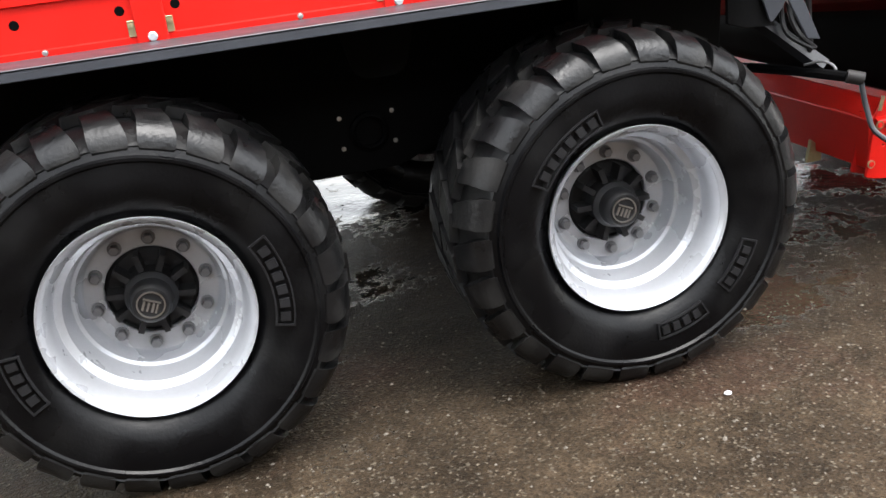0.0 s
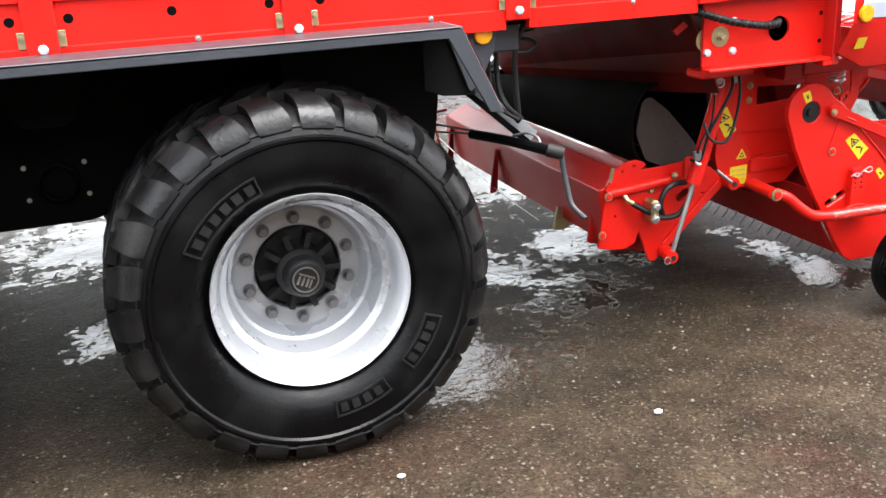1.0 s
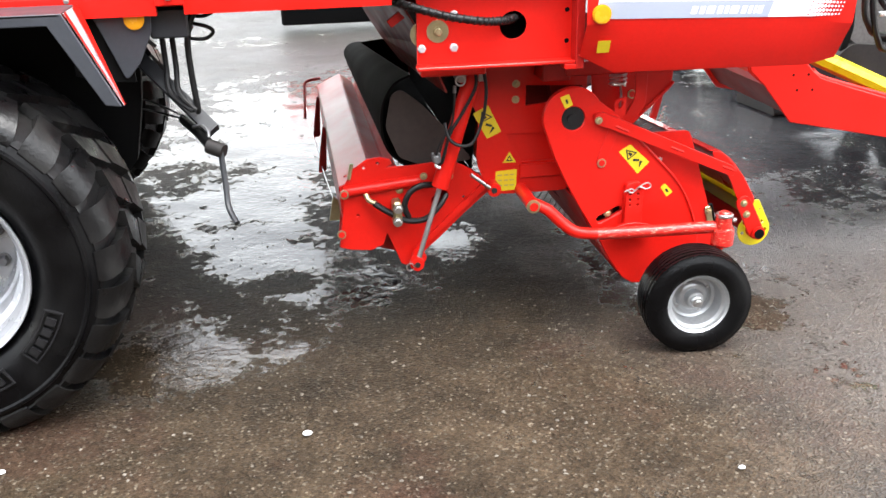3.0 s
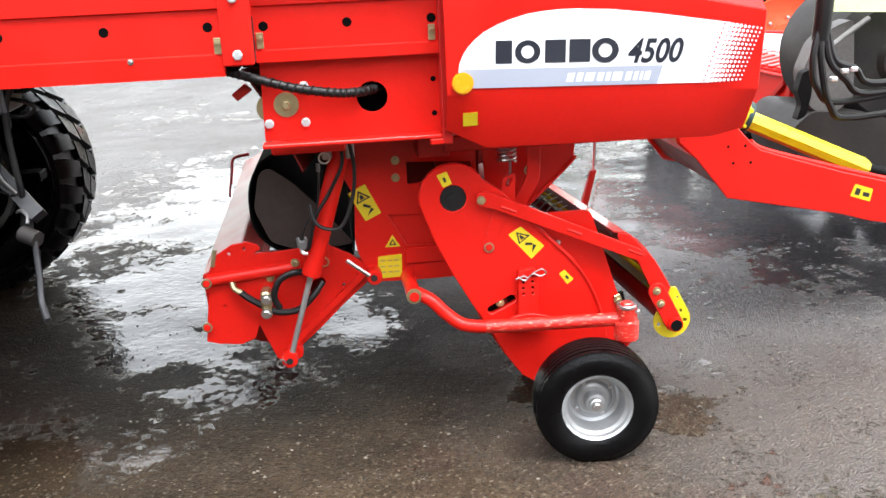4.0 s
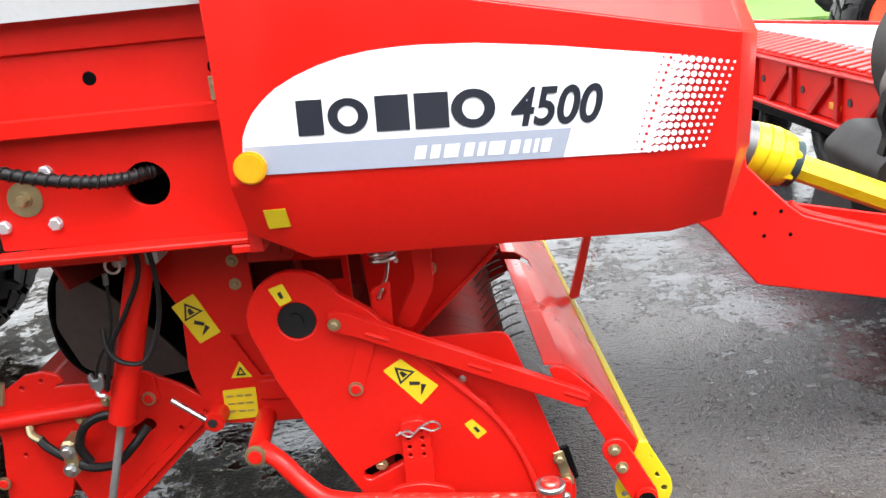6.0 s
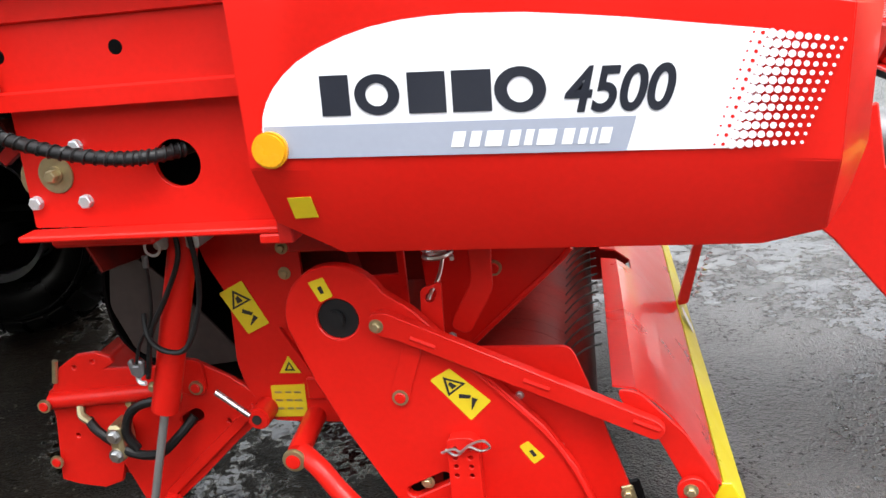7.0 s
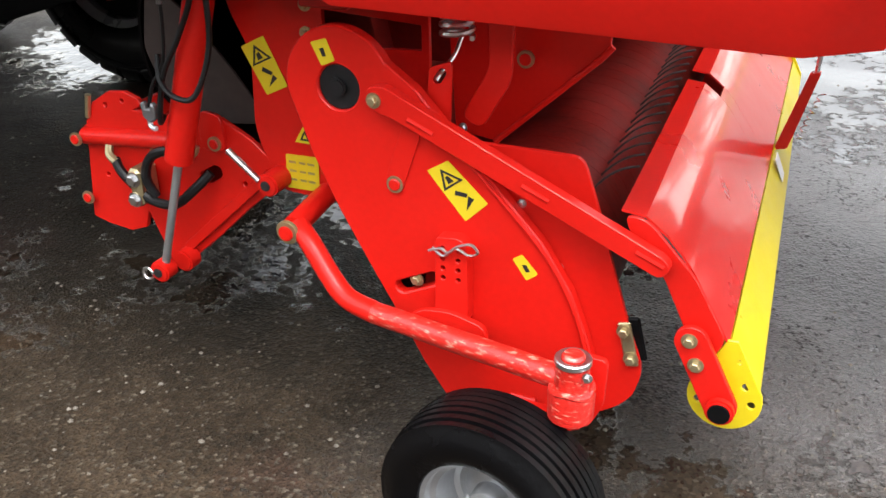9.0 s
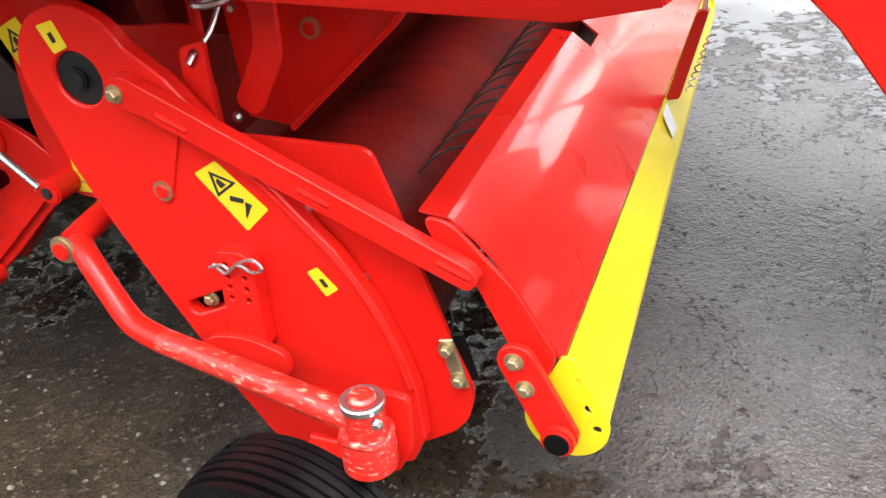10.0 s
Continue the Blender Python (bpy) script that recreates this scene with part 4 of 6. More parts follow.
part("edge_shoe", boxes(((3.828, PY + 0.010, 0.335), (3.852, PY + 0.0165, 0.425)), b=0.002), ZINC, side_plate, "zinc clamp strip on a black rubber edge", at=Matrix.Translation((3.848, 0.0134, 0.381)) @ Matrix.Rotation(radians(-14), 4, "Y") @ Matrix.Translation((-3.84, 0, -0.38)))
part("rubber_edge", boxes(((3.832, PY + 0.017, 0.34), (3.858, PY + 0.026, 0.43)), b=0.004), PLASTIC, side_plate, at=Matrix.Translation((3.866, 0.018, 0.384)) @ Matrix.Rotation(radians(-14), 4, "Y") @ Matrix.Translation((-3.85, 0, -0.38)))
bolts(side_plate, BOLT, [(3.840, PY + 0.0234, 0.408), (3.856, PY + 0.0234, 0.354)])
# stickers on the case
sticker([(3.471, 0.669), (3.512, 0.693), (3.586, 0.624), (3.545, 0.583)][0:1] + [(3.512, 0.694), (3.588, 0.624), (3.545, 0.582)], PY, chain_case)
sticker([(3.250, 0.878), (3.282, 0.888), (3.298, 0.849), (3.270, 0.837)], PY, chain_case, False, label="small yellow sticker")
sticker([(3.635, 0.525), (3.653, 0.537), (3.684, 0.503), (3.662, 0.486)], PY, chain_case, False, label="small yellow sticker")
for q in ([(3.268, 0.868), (3.276, 0.871), (3.281, 0.856), (3.274, 0.854)], [(3.654, 0.516), (3.661, 0.518), (3.669, 0.506), (3.662, 0.503)]):
    part("print", plate(q, PY - 0.0024, PY - 0.0016, b=0), INK, chain_case)
# height stop with a spring clip
stop = part("height_stop", plate(soften([(3.497, 0.555), (3.545, 0.56), (3.560, 0.545), (3.560, 0.385), (3.495, 0.38)], 0.012), PY - 0.030, PY - 0.0005, holes=[circle(x, z, 0.005, 10) for x in (3.512, 0.030 + 3.512) for z in (0.535, 0.515, 0.495, 0.475)], b=0.0015), RED, wagon, "red height stop with a spring clip")
part("spring_clip", tube(bmesh.new(), [(3.486, PY - 0.034, 0.528), (3.511, PY - 0.036, 0.538), (3.526, PY - 0.038, 0.533), (3.544, PY - 0.038, 0.548), (3.571, PY - 0.039, 0.558), (3.584, PY - 0.039, 0.544), (3.566, PY - 0.039, 0.536), (3.541, PY - 0.038, 0.544), (3.516, PY - 0.036, 0.524), (3.494, PY - 0.034, 0.536)], 0.0028, 8), STEEL, stop, smooth=True)
part("stop_foot", plate(soften([(3.435, 0.375), (3.47, 0.405), (3.53, 0.412), (3.60, 0.395), (3.605, 0.352), (3.43, 0.352)], 0.02), PY - 0.044, PY - 0.0305), RED, stop)

# guard arm and front shield
arm_o = [(3.368, 0.815), (3.40, 0.822), (3.905, 0.590), (3.918, 0.572), (3.900, 0.552), (3.42, 0.765), (3.38, 0.775)]
guard_arm = part("guard_arm", plate(soften(arm_o, 0.012, 3), 2.990, 3.0135, b=0.007), RED, wagon, smooth=False)
bolts(guard_arm, BOLT, [(3.384, 2.990, 0.795)])
for u0 in (0.12, 0.52, 0.90):
    c0, c1 = Vector((3.384, 2.993, 0.795)).lerp(Vector((3.91, 2.993, 0.572)), u0), Vector((3.384, 2.993, 0.795)).lerp(Vector((3.91, 2.993, 0.572)), u0 + 0.09)
    part("weld", tube(bmesh.new(), [c0, c1], 0.006, 8), RED, guard_arm, smooth=True)
SKEW = -0.065


def along(x, y, z):
    return Vector((x + SKEW * (y - 2.97), y, z))


def sheet(rows, thick):
    """A bent sheet through rows of points, thickened."""
    bm = bmesh.new()
    vs = [[bm.verts.new(p) for p in row] for row in rows]
    for a, c in zip(vs, vs[1:]):
        for i in range(len(a) - 1):
            bm.faces.new((a[i], a[i + 1], c[i + 1], c[i]))
    bmesh.ops.recalc_face_normals(bm, faces=bm.faces)
    bmesh.ops.solidify(bm, geom=bm.faces[:], thickness=thick)
    return bm


FAR_P = 4.95
bar_ys = [3.03 + (FAR_P - 3.03) * i / 8 for i in range(9)]


def lower_edge(y):
    f = (y - 3.0) / 1.95
    return (4.024 + 0.028 * f, 0.434 - 0.050 * f)


section = [(3.955, 0.553), (3.932, 0.585), (3.905, 0.614), (3.866, 0.644), (3.824, 0.649)]


def shield_rows(ys, last):
    """The bent section along the pickup; last is how many of its upper points are left out."""
    keep = section[:len(section) - last]
    return [[along(x, y, z) for x, z in [lower_edge(y)] + [(x, z - 0.034 * (y - 3.03)) for x, z in keep]] for y in ys]


near_ys = [3.03 + 0.83 * i / 8 for i in range(9)]
shield = part("front_shield", sheet(shield_rows(near_ys, 0), 0.004), RED_GLOSS, wagon, "glossy red crop guard sheet", smooth=True, angle=25)
part("shield_notch", sheet(shield_rows([3.861, 3.90, 3.949], 2), 0.004), RED_GLOSS, shield, smooth=True, angle=25)
part("far_sheet", sheet(shield_rows([3.95 + (FAR_P - 3.95) * i / 6 for i in range(7)], 0), 0.004), RED_GLOSS, shield, smooth=True, angle=25)
END_PLATE = soften([(3.826, 0.645), (3.868, 0.640), (3.955, 0.549), (4.016, 0.443), (3.990, 0.385), (3.955, 0.430), (3.90, 0.545), (3.845, 0.60)], 0.02)
part("shield_end", plate(END_PLATE, 3.020, 3.028), RED, shield)
part("shield_end", plate(END_PLATE, 0, 0.008), RED, shield, at=(SKEW * 2, FAR_P, -0.05))
link = part("shield_link", plate(slot(3.962, 0.440, 4.022, 0.323, 0.029, 10), 2.998, 3.010, b=0.003), RED, shield)
part("link_pin", disc(4.024, 2.980, 2.998, 0.322, 0.025, 0.004, 24), RED, link, smooth=True)
part("pin_end", disc(4.024, 2.977, 2.981, 0.322, 0.019, 0.001, 24), PLASTIC, link, smooth=True)
bolts(link, BOLT, [(3.974, 2.998, 0.398), (3.959, 2.998, 0.443)])
END = circle(4.025, 0.322, 0.064, 24, 165, 362) + [(4.087, 0.340), (4.036, 0.440), (4.018, 0.440), (3.990, 0.385)]
bar = part("guard_bar", sheet([[along(x, y, z) for x, z in ((lower_edge(y)[0] - 0.010, lower_edge(y)[1] - 0.018), (lower_edge(y)[0] + 0.003, lower_edge(y)[1] - 0.001), (4.086, 0.328), (4.088, 0.312), (4.082, 0.292), (4.066, 0.273))] for y in bar_ys], 0.006), YELLOW, wagon, "bright yellow crop guard bar")
part("bar_end", plate(END, 3.0292, 3.0352, holes=[circle(4.025 + 0.046 * math.cos(radians(a)), 0.322 + 0.046 * math.sin(radians(a)), 0.0072, 12) for a in (-4, 44, 146, 196)] + [circle(4.042, 0.402, 0.0042, 10)], b=0.001), YELLOW, bar)
part("bar_end", plate(END, 0, 0.006, b=0.001), YELLOW, bar, at=(SKEW * 2, FAR_P, 0))
part("guard_roller", tube(bmesh.new(), [along(4.026, 3.03, 0.325), along(4.026, FAR_P - 0.01, 0.325)], 0.03, 16), RED_DARK, bar, smooth=True)
part("bar_patch", sheet([[along(lower_edge(y)[0] + 0.004 + 0.008, y, lower_edge(y)[1] + 0.003), along(lower_edge(y)[0] + 0.036, y, lower_edge(y)[1] - 0.052)] for y in (3.945, 4.005)], 0.002), WHITE, bar, "white film patch")
# hanging spring strut between cover and bar
strut = part("strut", plate(soften([(4.028, 0.605), (4.054, 0.61), (4.002, 0.402), (3.970, 0.396)], 0.008), 4.06, 4.085), RED_DARK, wagon, "dark red hanging strut with a chain")
part("chain", tube(bmesh.new(), [(4.042, 4.07, 0.60), (4.046, 4.07, 0.70), (4.05, 4.06, 0.98)], 0.006, 8), STEEL, strut, smooth=True)
coil = [Vector((4.064 - 0.04 * i / 60, 4.05, 0.56 - 0.13 * i / 60)) + Vector((0.008 * math.cos(i * 0.8), 0.008 * math.sin(i * 0.8), 0)) for i in range(61)]
part("coil_spring", tube(bmesh.new(), coil, 0.002, 5, smooth_path=False), STEEL, strut, smooth=True)

# wheel arm: a bent pipe from the pivot to the castor fork
pp = [(3.165, 3.05, 0.49), (3.165, 3.05, 0.49), (3.170, 3.045, 0.488), (3.215, 3.015, 0.470), (3.262, 2.995, 0.425), (3.312, 2.975, 0.392), (3.385, 2.955, 0.386), (3.58, 2.905, 0.400), (3.79, 2.845, 0.420)]
wheel_arm = part("wheel_arm", tube(bmesh.new(), pp[2:7], 0.0215, 16, 6), RED, wagon, "bent red pipe arm with scraped paint", smooth=True)
part("scraped_end", tube(bmesh.new(), pp[6:], 0.0216, 16, 6), WORN, wheel_arm, "scraped red pipe end", smooth=True)
part("pivot_tube", tube(bmesh.new(), [(3.162, 3.038, 0.488), (3.158, 3.12, 0.495), (3.155, 3.19, 0.500)], 0.024, 14), RED, wheel_arm, smooth=True)
part("pivot_collar", disc(3.162, 3.010, 3.020, 0.487, 0.025, 0.002, 24), ZINC, wheel_arm, smooth=True)
part("pivot_pin", disc(3.162, 3.003, 3.0105, 0.487, 0.016, 0.003, 20), RED, wheel_arm, smooth=True)
zl = lathe(bmesh.new(), [(0.0, 0.0), (0.032, 0.0), (0.038, 0.006), (0.039, 0.050), (0.036, 0.060), (0.029, 0.064), (0.0275, 0.105), (0.0195, 0.108), (0.0195, 0.120), (0.015, 0.125), (0, 0.126)], 24)
bmesh.ops.rotate(zl, verts=zl.verts, cent=(0, 0, 0), matrix=Matrix.Rotation(radians(90), 3, "X"))
part("castor_tube", zl, WORN, wheel_arm, smooth=True, at=(3.806, 2.835, 0.354))
part("castor_cap", plate(circle(3.806, 2.835, 0.0305, 24), 0.4605, 0.472, holes=[circle(3.806, 2.835, 0.0200, 20)], axis="z", b=0.002), STEEL, wheel_arm, "bright half-round retaining ring")
part("weld", tube(bmesh.new(), [(3.806 + 0.033 * math.cos(a), 2.835 + 0.033 * math.sin(a), 0.414 + 0.004 * math.sin(3 * a)) for a in [i * math.pi / 8 for i in range(17)]], 0.0055, 8), WORN, wheel_arm, smooth=True)
bolts(wheel_arm, SMALL_BOLT, [(3.836, 2.816, 0.452)])
part("fork_plate", plate(soften([(3.80, 0.452), (3.853, 0.452), (3.850, 0.36), (3.825, 0.308), (3.78, 0.315)], 0.015), 2.872, 2.884), RED, wheel_arm)
part("fork", boxes(((3.685, 2.872, 0.16), (3.735, 2.884, 0.341)), ((3.69, 2.83, 0.362 - 0.036), (3.80, 2.871, 0.341)), b=0.003), RED, wheel_arm)


def castor_wheel():
    w = new("castor_wheel")
    w.empty_display_size = 0.05
    m = Matrix.Translation((3.690, 2.780, 0.182)) @ Matrix.Rotation(radians(-5), 4, "Z")
    w.parent, w.matrix_parent_inverse, w.matrix_basis = wagon, WHERE[wagon].inverted(), m
    WHERE[w] = m.copy()
    prof = [(0.105, -0.045), (0.112, -0.062), (0.128, -0.072), (0.148, -0.0745), (0.168, -0.070), (0.178, -0.061)]
    for y in (-0.058, -0.041, -0.024, -0.007, 0.010, 0.027, 0.044):
        crown = 0.194 - abs(y + 0.006) ** 2 * 2.2
        prof += [(crown, y), (crown, y + 0.0115), (crown - 0.008, y + 0.013), (crown - 0.008, y + 0.0155)]
    prof += [(0.178, 0.062), (0.168, 0.070), (0.145, 0.0725), (0.128, 0.071), (0.112, 0.062), (0.105, 0.045)]
    part("tyre", lathe(bmesh.new(), prof, 64), RUBBER, w, "ribbed black rubber tyre", smooth=True, at=m)
    part("rim", lathe(bmesh.new(), [(0.108, -0.042), (0.114, -0.054), (0.110, -0.058), (0.103, -0.052), (0.100, -0.040), (0.090, -0.034), (0.086, -0.014), (0.081, 0.014), (0.072, 0.020), (0.060, 0.018), (0.052, 0.008), (0.044, 0.004), (0.034, 0.004), (0.033, -0.020), (0.030, -0.026), (0.024, -0.028), (0.022, -0.040), (0.018, -0.044), (0, -0.044)], 48), RIM_ZINC, w, "satin zinc rim", smooth=True, at=m)
    part("axle_nut", BIG_NUT, None, w, at=m @ Matrix.Translation((0, -0.044, 0)))
    part("rim_back", lathe(bmesh.new(), [(0.108, 0.042), (0.09, 0.02), (0, 0.02)], 32), STEEL, w, at=m)
    bolts(w, SMALL_BOLT, [m @ Vector((0.062 * math.cos(a), 0.018, 0.062 * math.sin(a))) for a in (0.6, 2.1, 3.7, 5.2)])


castor_wheel()

# frame of the pickup and its inner parts
main = [(2.93, 0.985), (2.955, 0.87), (2.997, 0.785), (2.988, 0.63), (3.0, 0.578), (3.035, 0.505), (3.05, 0.488), (3.14, 0.484), (3.33, 0.484), (3.40, 0.55), (3.40, 0.985)]
main_plate = part("main_plate", plate(soften(main, 0.02), 3.185, 3.197, holes=[[(3.172, 0.89), (3.385, 0.878), (3.385, 0.83), (3.172, 0.816)], [(3.10, 0.715), (3.385, 0.705), (3.36, 0.605), (3.16, 0.605)]]), RED, wagon)
part("recess", boxes(((3.08, 3.199, 0.595), (3.395, 3.206, 0.725)), b=0), RED, main_plate)
# dark plate added behind the opening to stand in for its shade
part("opening_shade", boxes(((3.13, 3.26, 0.79), (3.42, 3.266, 0.93)), b=0), SHADE_RED, main_plate)
fold = part("folded_edge", boxes(((3.148, 3.172, 0.545), (3.33, 3.184, 0.598)), b=0.004), RED, main_plate)
sticker([(2.976, 0.798), (3.033, 0.826), (3.081, 0.726), (3.028, 0.701)], 3.184, main_plate)
sticker([(3.060, 0.576), (3.140, 0.579), (3.137, 0.500), (3.057, 0.498)], 3.1835, main_plate, False, label="square yellow notice sticker")
part("sticker", plate([(3.086, 0.606), (3.137, 0.606), (3.112, 0.648)], 3.1825, 3.1835, b=0), STICKER, main_plate, "yellow warning triangle")
part("pictogram", plate([(3.099, 0.612), (3.124, 0.612), (3.112, 0.635)], 3.1815, 3.182, holes=[[(3.106, 0.616), (3.118, 0.616), (3.112, 0.628)]], b=0), INK, main_plate)
for i, (a, b_) in enumerate(((0.07, 0.30), (0.42, 0.62), (0.70, 0.93))):
    for r in range(3):
        part("print", plate([(3.062 + 0.072 * a, 0.562 - r * 0.02), (3.062 + 0.072 * b_, 0.562 - r * 0.02), (3.062 + 0.072 * b_, 0.557 - r * 0.02), (3.062 + 0.072 * a, 0.557 - r * 0.02)], 3.1815, 3.1822, b=0), ZINC, main_plate)
bolts(main_plate, BOLT, [(3.136, 3.185, 0.897), (3.134, 3.185, 0.840)])
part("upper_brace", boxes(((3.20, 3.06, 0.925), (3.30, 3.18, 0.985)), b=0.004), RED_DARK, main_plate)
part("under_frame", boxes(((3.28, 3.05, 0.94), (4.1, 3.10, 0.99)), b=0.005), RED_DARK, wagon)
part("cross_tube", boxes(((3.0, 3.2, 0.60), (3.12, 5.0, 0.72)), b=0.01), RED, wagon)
# these two dark sheets are added to fill the shaded inside
part("dark_infill", sheet([[Vector((3.30, y, 0.80)), Vector((3.50, y, 0.86)), Vector((3.74, y, 0.97))] for y in (3.31, 4.95)], 0.005), SHADE_RED, wagon)
part("dark_back_infill", sheet([[Vector((3.25, y, 0.98)), Vector((3.30, y, 0.75)), Vector((3.28, y, 0.54)), Vector((3.30, y, 0.495)), Vector((3.336, y, 0.486))] for y in (3.2, 5.0)], 0.005), SHADE_RED, wagon)
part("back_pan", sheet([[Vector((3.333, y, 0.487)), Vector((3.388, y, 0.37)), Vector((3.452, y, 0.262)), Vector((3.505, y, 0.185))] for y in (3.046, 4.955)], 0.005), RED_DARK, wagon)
gusset = part("gusset", plate([(3.42, 1.0), (3.748, 1.0), (3.735, 0.854), (3.718, 0.841), (3.524, 0.660), (3.44, 0.67)], 3.215, 3.222), RED, wagon)
part("gusset_fold", tube(bmesh.new(), [(3.742, 3.212, 0.866), (3.722, 3.210, 0.843), (3.524, 3.210, 0.660)], 0.006, 8, smooth_path=False), RED, gusset, smooth=True)
part("tab", plate(soften([(3.462, 0.845), (3.505, 0.86), (3.50, 0.735), (3.455, 0.725)], 0.01), 3.05, 3.058, holes=[slot(3.478, 0.825, 3.487, 0.838, 0.008)]), RED, gusset)
part("strap", plate(soften([(3.55, 0.98), (3.60, 0.98), (3.595, 0.82), (3.54, 0.725), (3.50, 0.745), (3.555, 0.84)], 0.02), 3.10, 3.11), RED, gusset)
coil = [Vector((3.49 + 0.028 * math.cos(i * 0.42), 3.11 + 0.028 * math.sin(i * 0.42), 0.885 + 0.10 * i / 100)) for i in range(101)]
part("coil_spring", tube(bmesh.new(), coil, 0.005, 6, smooth_path=False), STEEL, gusset, smooth=True)
part("spring_hook", tube(bmesh.new(), [(3.50, 3.11, 0.89), (3.495, 3.085, 0.86), (3.482, 3.055, 0.835), (3.478, 3.045, 0.825)], 0.004, 8), STEEL, gusset, smooth=True)
pins(gusset, [(3.582, 3.214, 0.828)])
bolts(gusset, SMALL_BOLT, [(3.507, 3.095, 0.727)])

# pickup drum with spring tines
DRUM = Vector((3.60, 4.0, 0.42))
LEAN = Matrix.Translation((3.60, 3.03, 0)) @ Matrix.Rotation(math.atan(0.065), 4, "Z") @ Matrix.Translation((-3.60, -3.03, 0))
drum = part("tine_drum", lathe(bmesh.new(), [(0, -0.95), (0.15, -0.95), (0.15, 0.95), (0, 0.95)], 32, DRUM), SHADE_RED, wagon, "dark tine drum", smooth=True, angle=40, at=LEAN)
bm = bmesh.new()
tube(bm, [(0.15, 0, 0), (0.22, 0, 0.0), (0.260, 0, -0.010), (0.288, 0, -0.028)], 0.0025, 5, 3)
TINE = bpy.data.meshes.new("tine")
bm.to_mesh(TINE)
bm.free()
TINE.materials.append(TINE_STEEL)
for swing_angle in (50, -62, -106):
    ang = radians(swing_angle)
    m = Matrix.Rotation(-ang, 4, "Y")
    for i in range(0 if swing_angle == -106 else 3, 30):
        part("tine", TINE, None, drum, at=LEAN @ Matrix.Translation((DRUM.x, 3.08 + i * 0.0635, DRUM.z)) @ m)
# stripper bands between the tines
bm = bmesh.new()
for i in range(29):
    y = 3.112 + i * 0.0635
    arc_o = circle(DRUM.x, DRUM.z, 0.192, 28, -30, 200)
    arc_i = circle(DRUM.x, DRUM.z, 0.184, 28, 200, -30)
    plate(arc_o + arc_i, y - 0.0314, y + 0.0314, b=0, bm=bm)
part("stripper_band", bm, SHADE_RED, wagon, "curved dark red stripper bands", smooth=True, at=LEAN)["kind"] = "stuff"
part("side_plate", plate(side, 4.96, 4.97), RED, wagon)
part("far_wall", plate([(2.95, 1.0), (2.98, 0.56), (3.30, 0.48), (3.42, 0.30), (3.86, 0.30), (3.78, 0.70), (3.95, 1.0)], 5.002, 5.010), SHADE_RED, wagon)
part("chain_case", plate(case, 4.972, 4.985, b=0.003), RED, wagon)

# feed channel flap behind the frame
curve = [(2.765, 0.93), (2.705, 0.90), (2.662, 0.82), (2.662, 0.70), (2.71, 0.625), (2.80, 0.582), (2.98, 0.562)]
bend = [(q.x, q.z) for q in spline([(x, 0, z) for x, z in curve], 5)]


def channel_at(y):
    """The channel's section gets lower towards the far side."""
    f = (y - 3.255) / 1.845
    return [(x - 0.06 * f * max(0, z - 0.75) / 0.25, 0.575 + (z - 0.575) * (1 - 0.50 * f)) for x, z in bend]


flap = part("feed_channel", sheet([[Vector((x, y, z)) for x, z in channel_at(y)] for y in (3.255, 3.7, 4.2, 4.7, 5.1)], 0.008), RIBBON, wagon, "dark worn feed channel", smooth=True)
part("channel_end", plate(channel_at(5.1) + [(3.02, 0.58), (2.90, 0.77)], 5.105, 5.112), RIBBON, flap)
part("wear_plate", plate(soften([(2.665, 0.75), (2.69, 0.87), (2.726, 0.888), (2.80, 0.83), (2.90, 0.72), (2.985, 0.61), (2.82, 0.59), (2.71, 0.635)], 0.02), 3.246, 3.2535), BROWN_PLATE, flap, "worn brown plate")
# dark sheet added to close the throat where only shade shows
part("throat_shade", sheet([[Vector((2.985, y, 0.566)), Vector((3.004, y, 0.78)), Vector((2.955, y, 0.985))] for y in (3.26, 5.0)], 0.005), RIBBON, wagon)
part("throat_plate", sheet([[Vector((2.70, 2.97, 1.24)), Vector((2.79, 2.97, 1.09)), Vector((2.82, 2.97, 1.0)), Vector((2.85, 2.97, 0.93))], [Vector((2.70, 5.08, 1.06)), Vector((2.77, 5.08, 0.915)), Vector((2.845, 5.08, 0.79)), Vector((2.94, 5.08, 0.66))]], 0.006), SHADE_RED, wagon)

# knife bank carrier across the back
kb = [(2.492, 0.345), (2.480, 0.552), (2.600, 0.607), (2.668, 0.56), (2.62, 0.38)]
bm = bmesh.new()
plate(kb, 3.20, 5.02, b=0.004, bm=bm)
carrier = part("knife_carrier", bm, CARRIER_RED, wagon, "red knife bank carrier beam")
part("tray", sheet([[Vector((2.604, y, 0.600)), Vector((2.630, y, 0.558)), Vector((2.680, y, 0.550)), Vector((2.70, y, 0.60))] for y in (3.21, 5.0)], 0.005), RED, carrier)
for y in (4.25, 4.9):
    part("lug", plate(soften([(2.435, 0.29), (2.475, 0.30), (2.486, 0.50), (2.470, 0.52), (2.450, 0.40)], 0.012), y, y + 0.012), RED_DARK, carrier)
part("hook_rod", tube(bmesh.new(), [(2.50, 5.05, 0.58), (2.42, 5.06, 0.56), (2.41, 5.0, 0.50), (2.40, 4.9, 0.40)], 0.008, 8), RED_DARK, carrier, smooth=True)
part("wire", tube(bmesh.new(), [(2.41, 4.95, 0.45), (2.45, 4.3, 0.33), (2.49, 3.8, 0.27)], 0.0025, 6), STEEL, carrier, smooth=True)
part("latch_plate", plate([(2.45, 0.30), (2.52, 0.30), (2.52, 0.36), (2.47, 0.40)], 3.55, 3.57), ZINC, carrier)

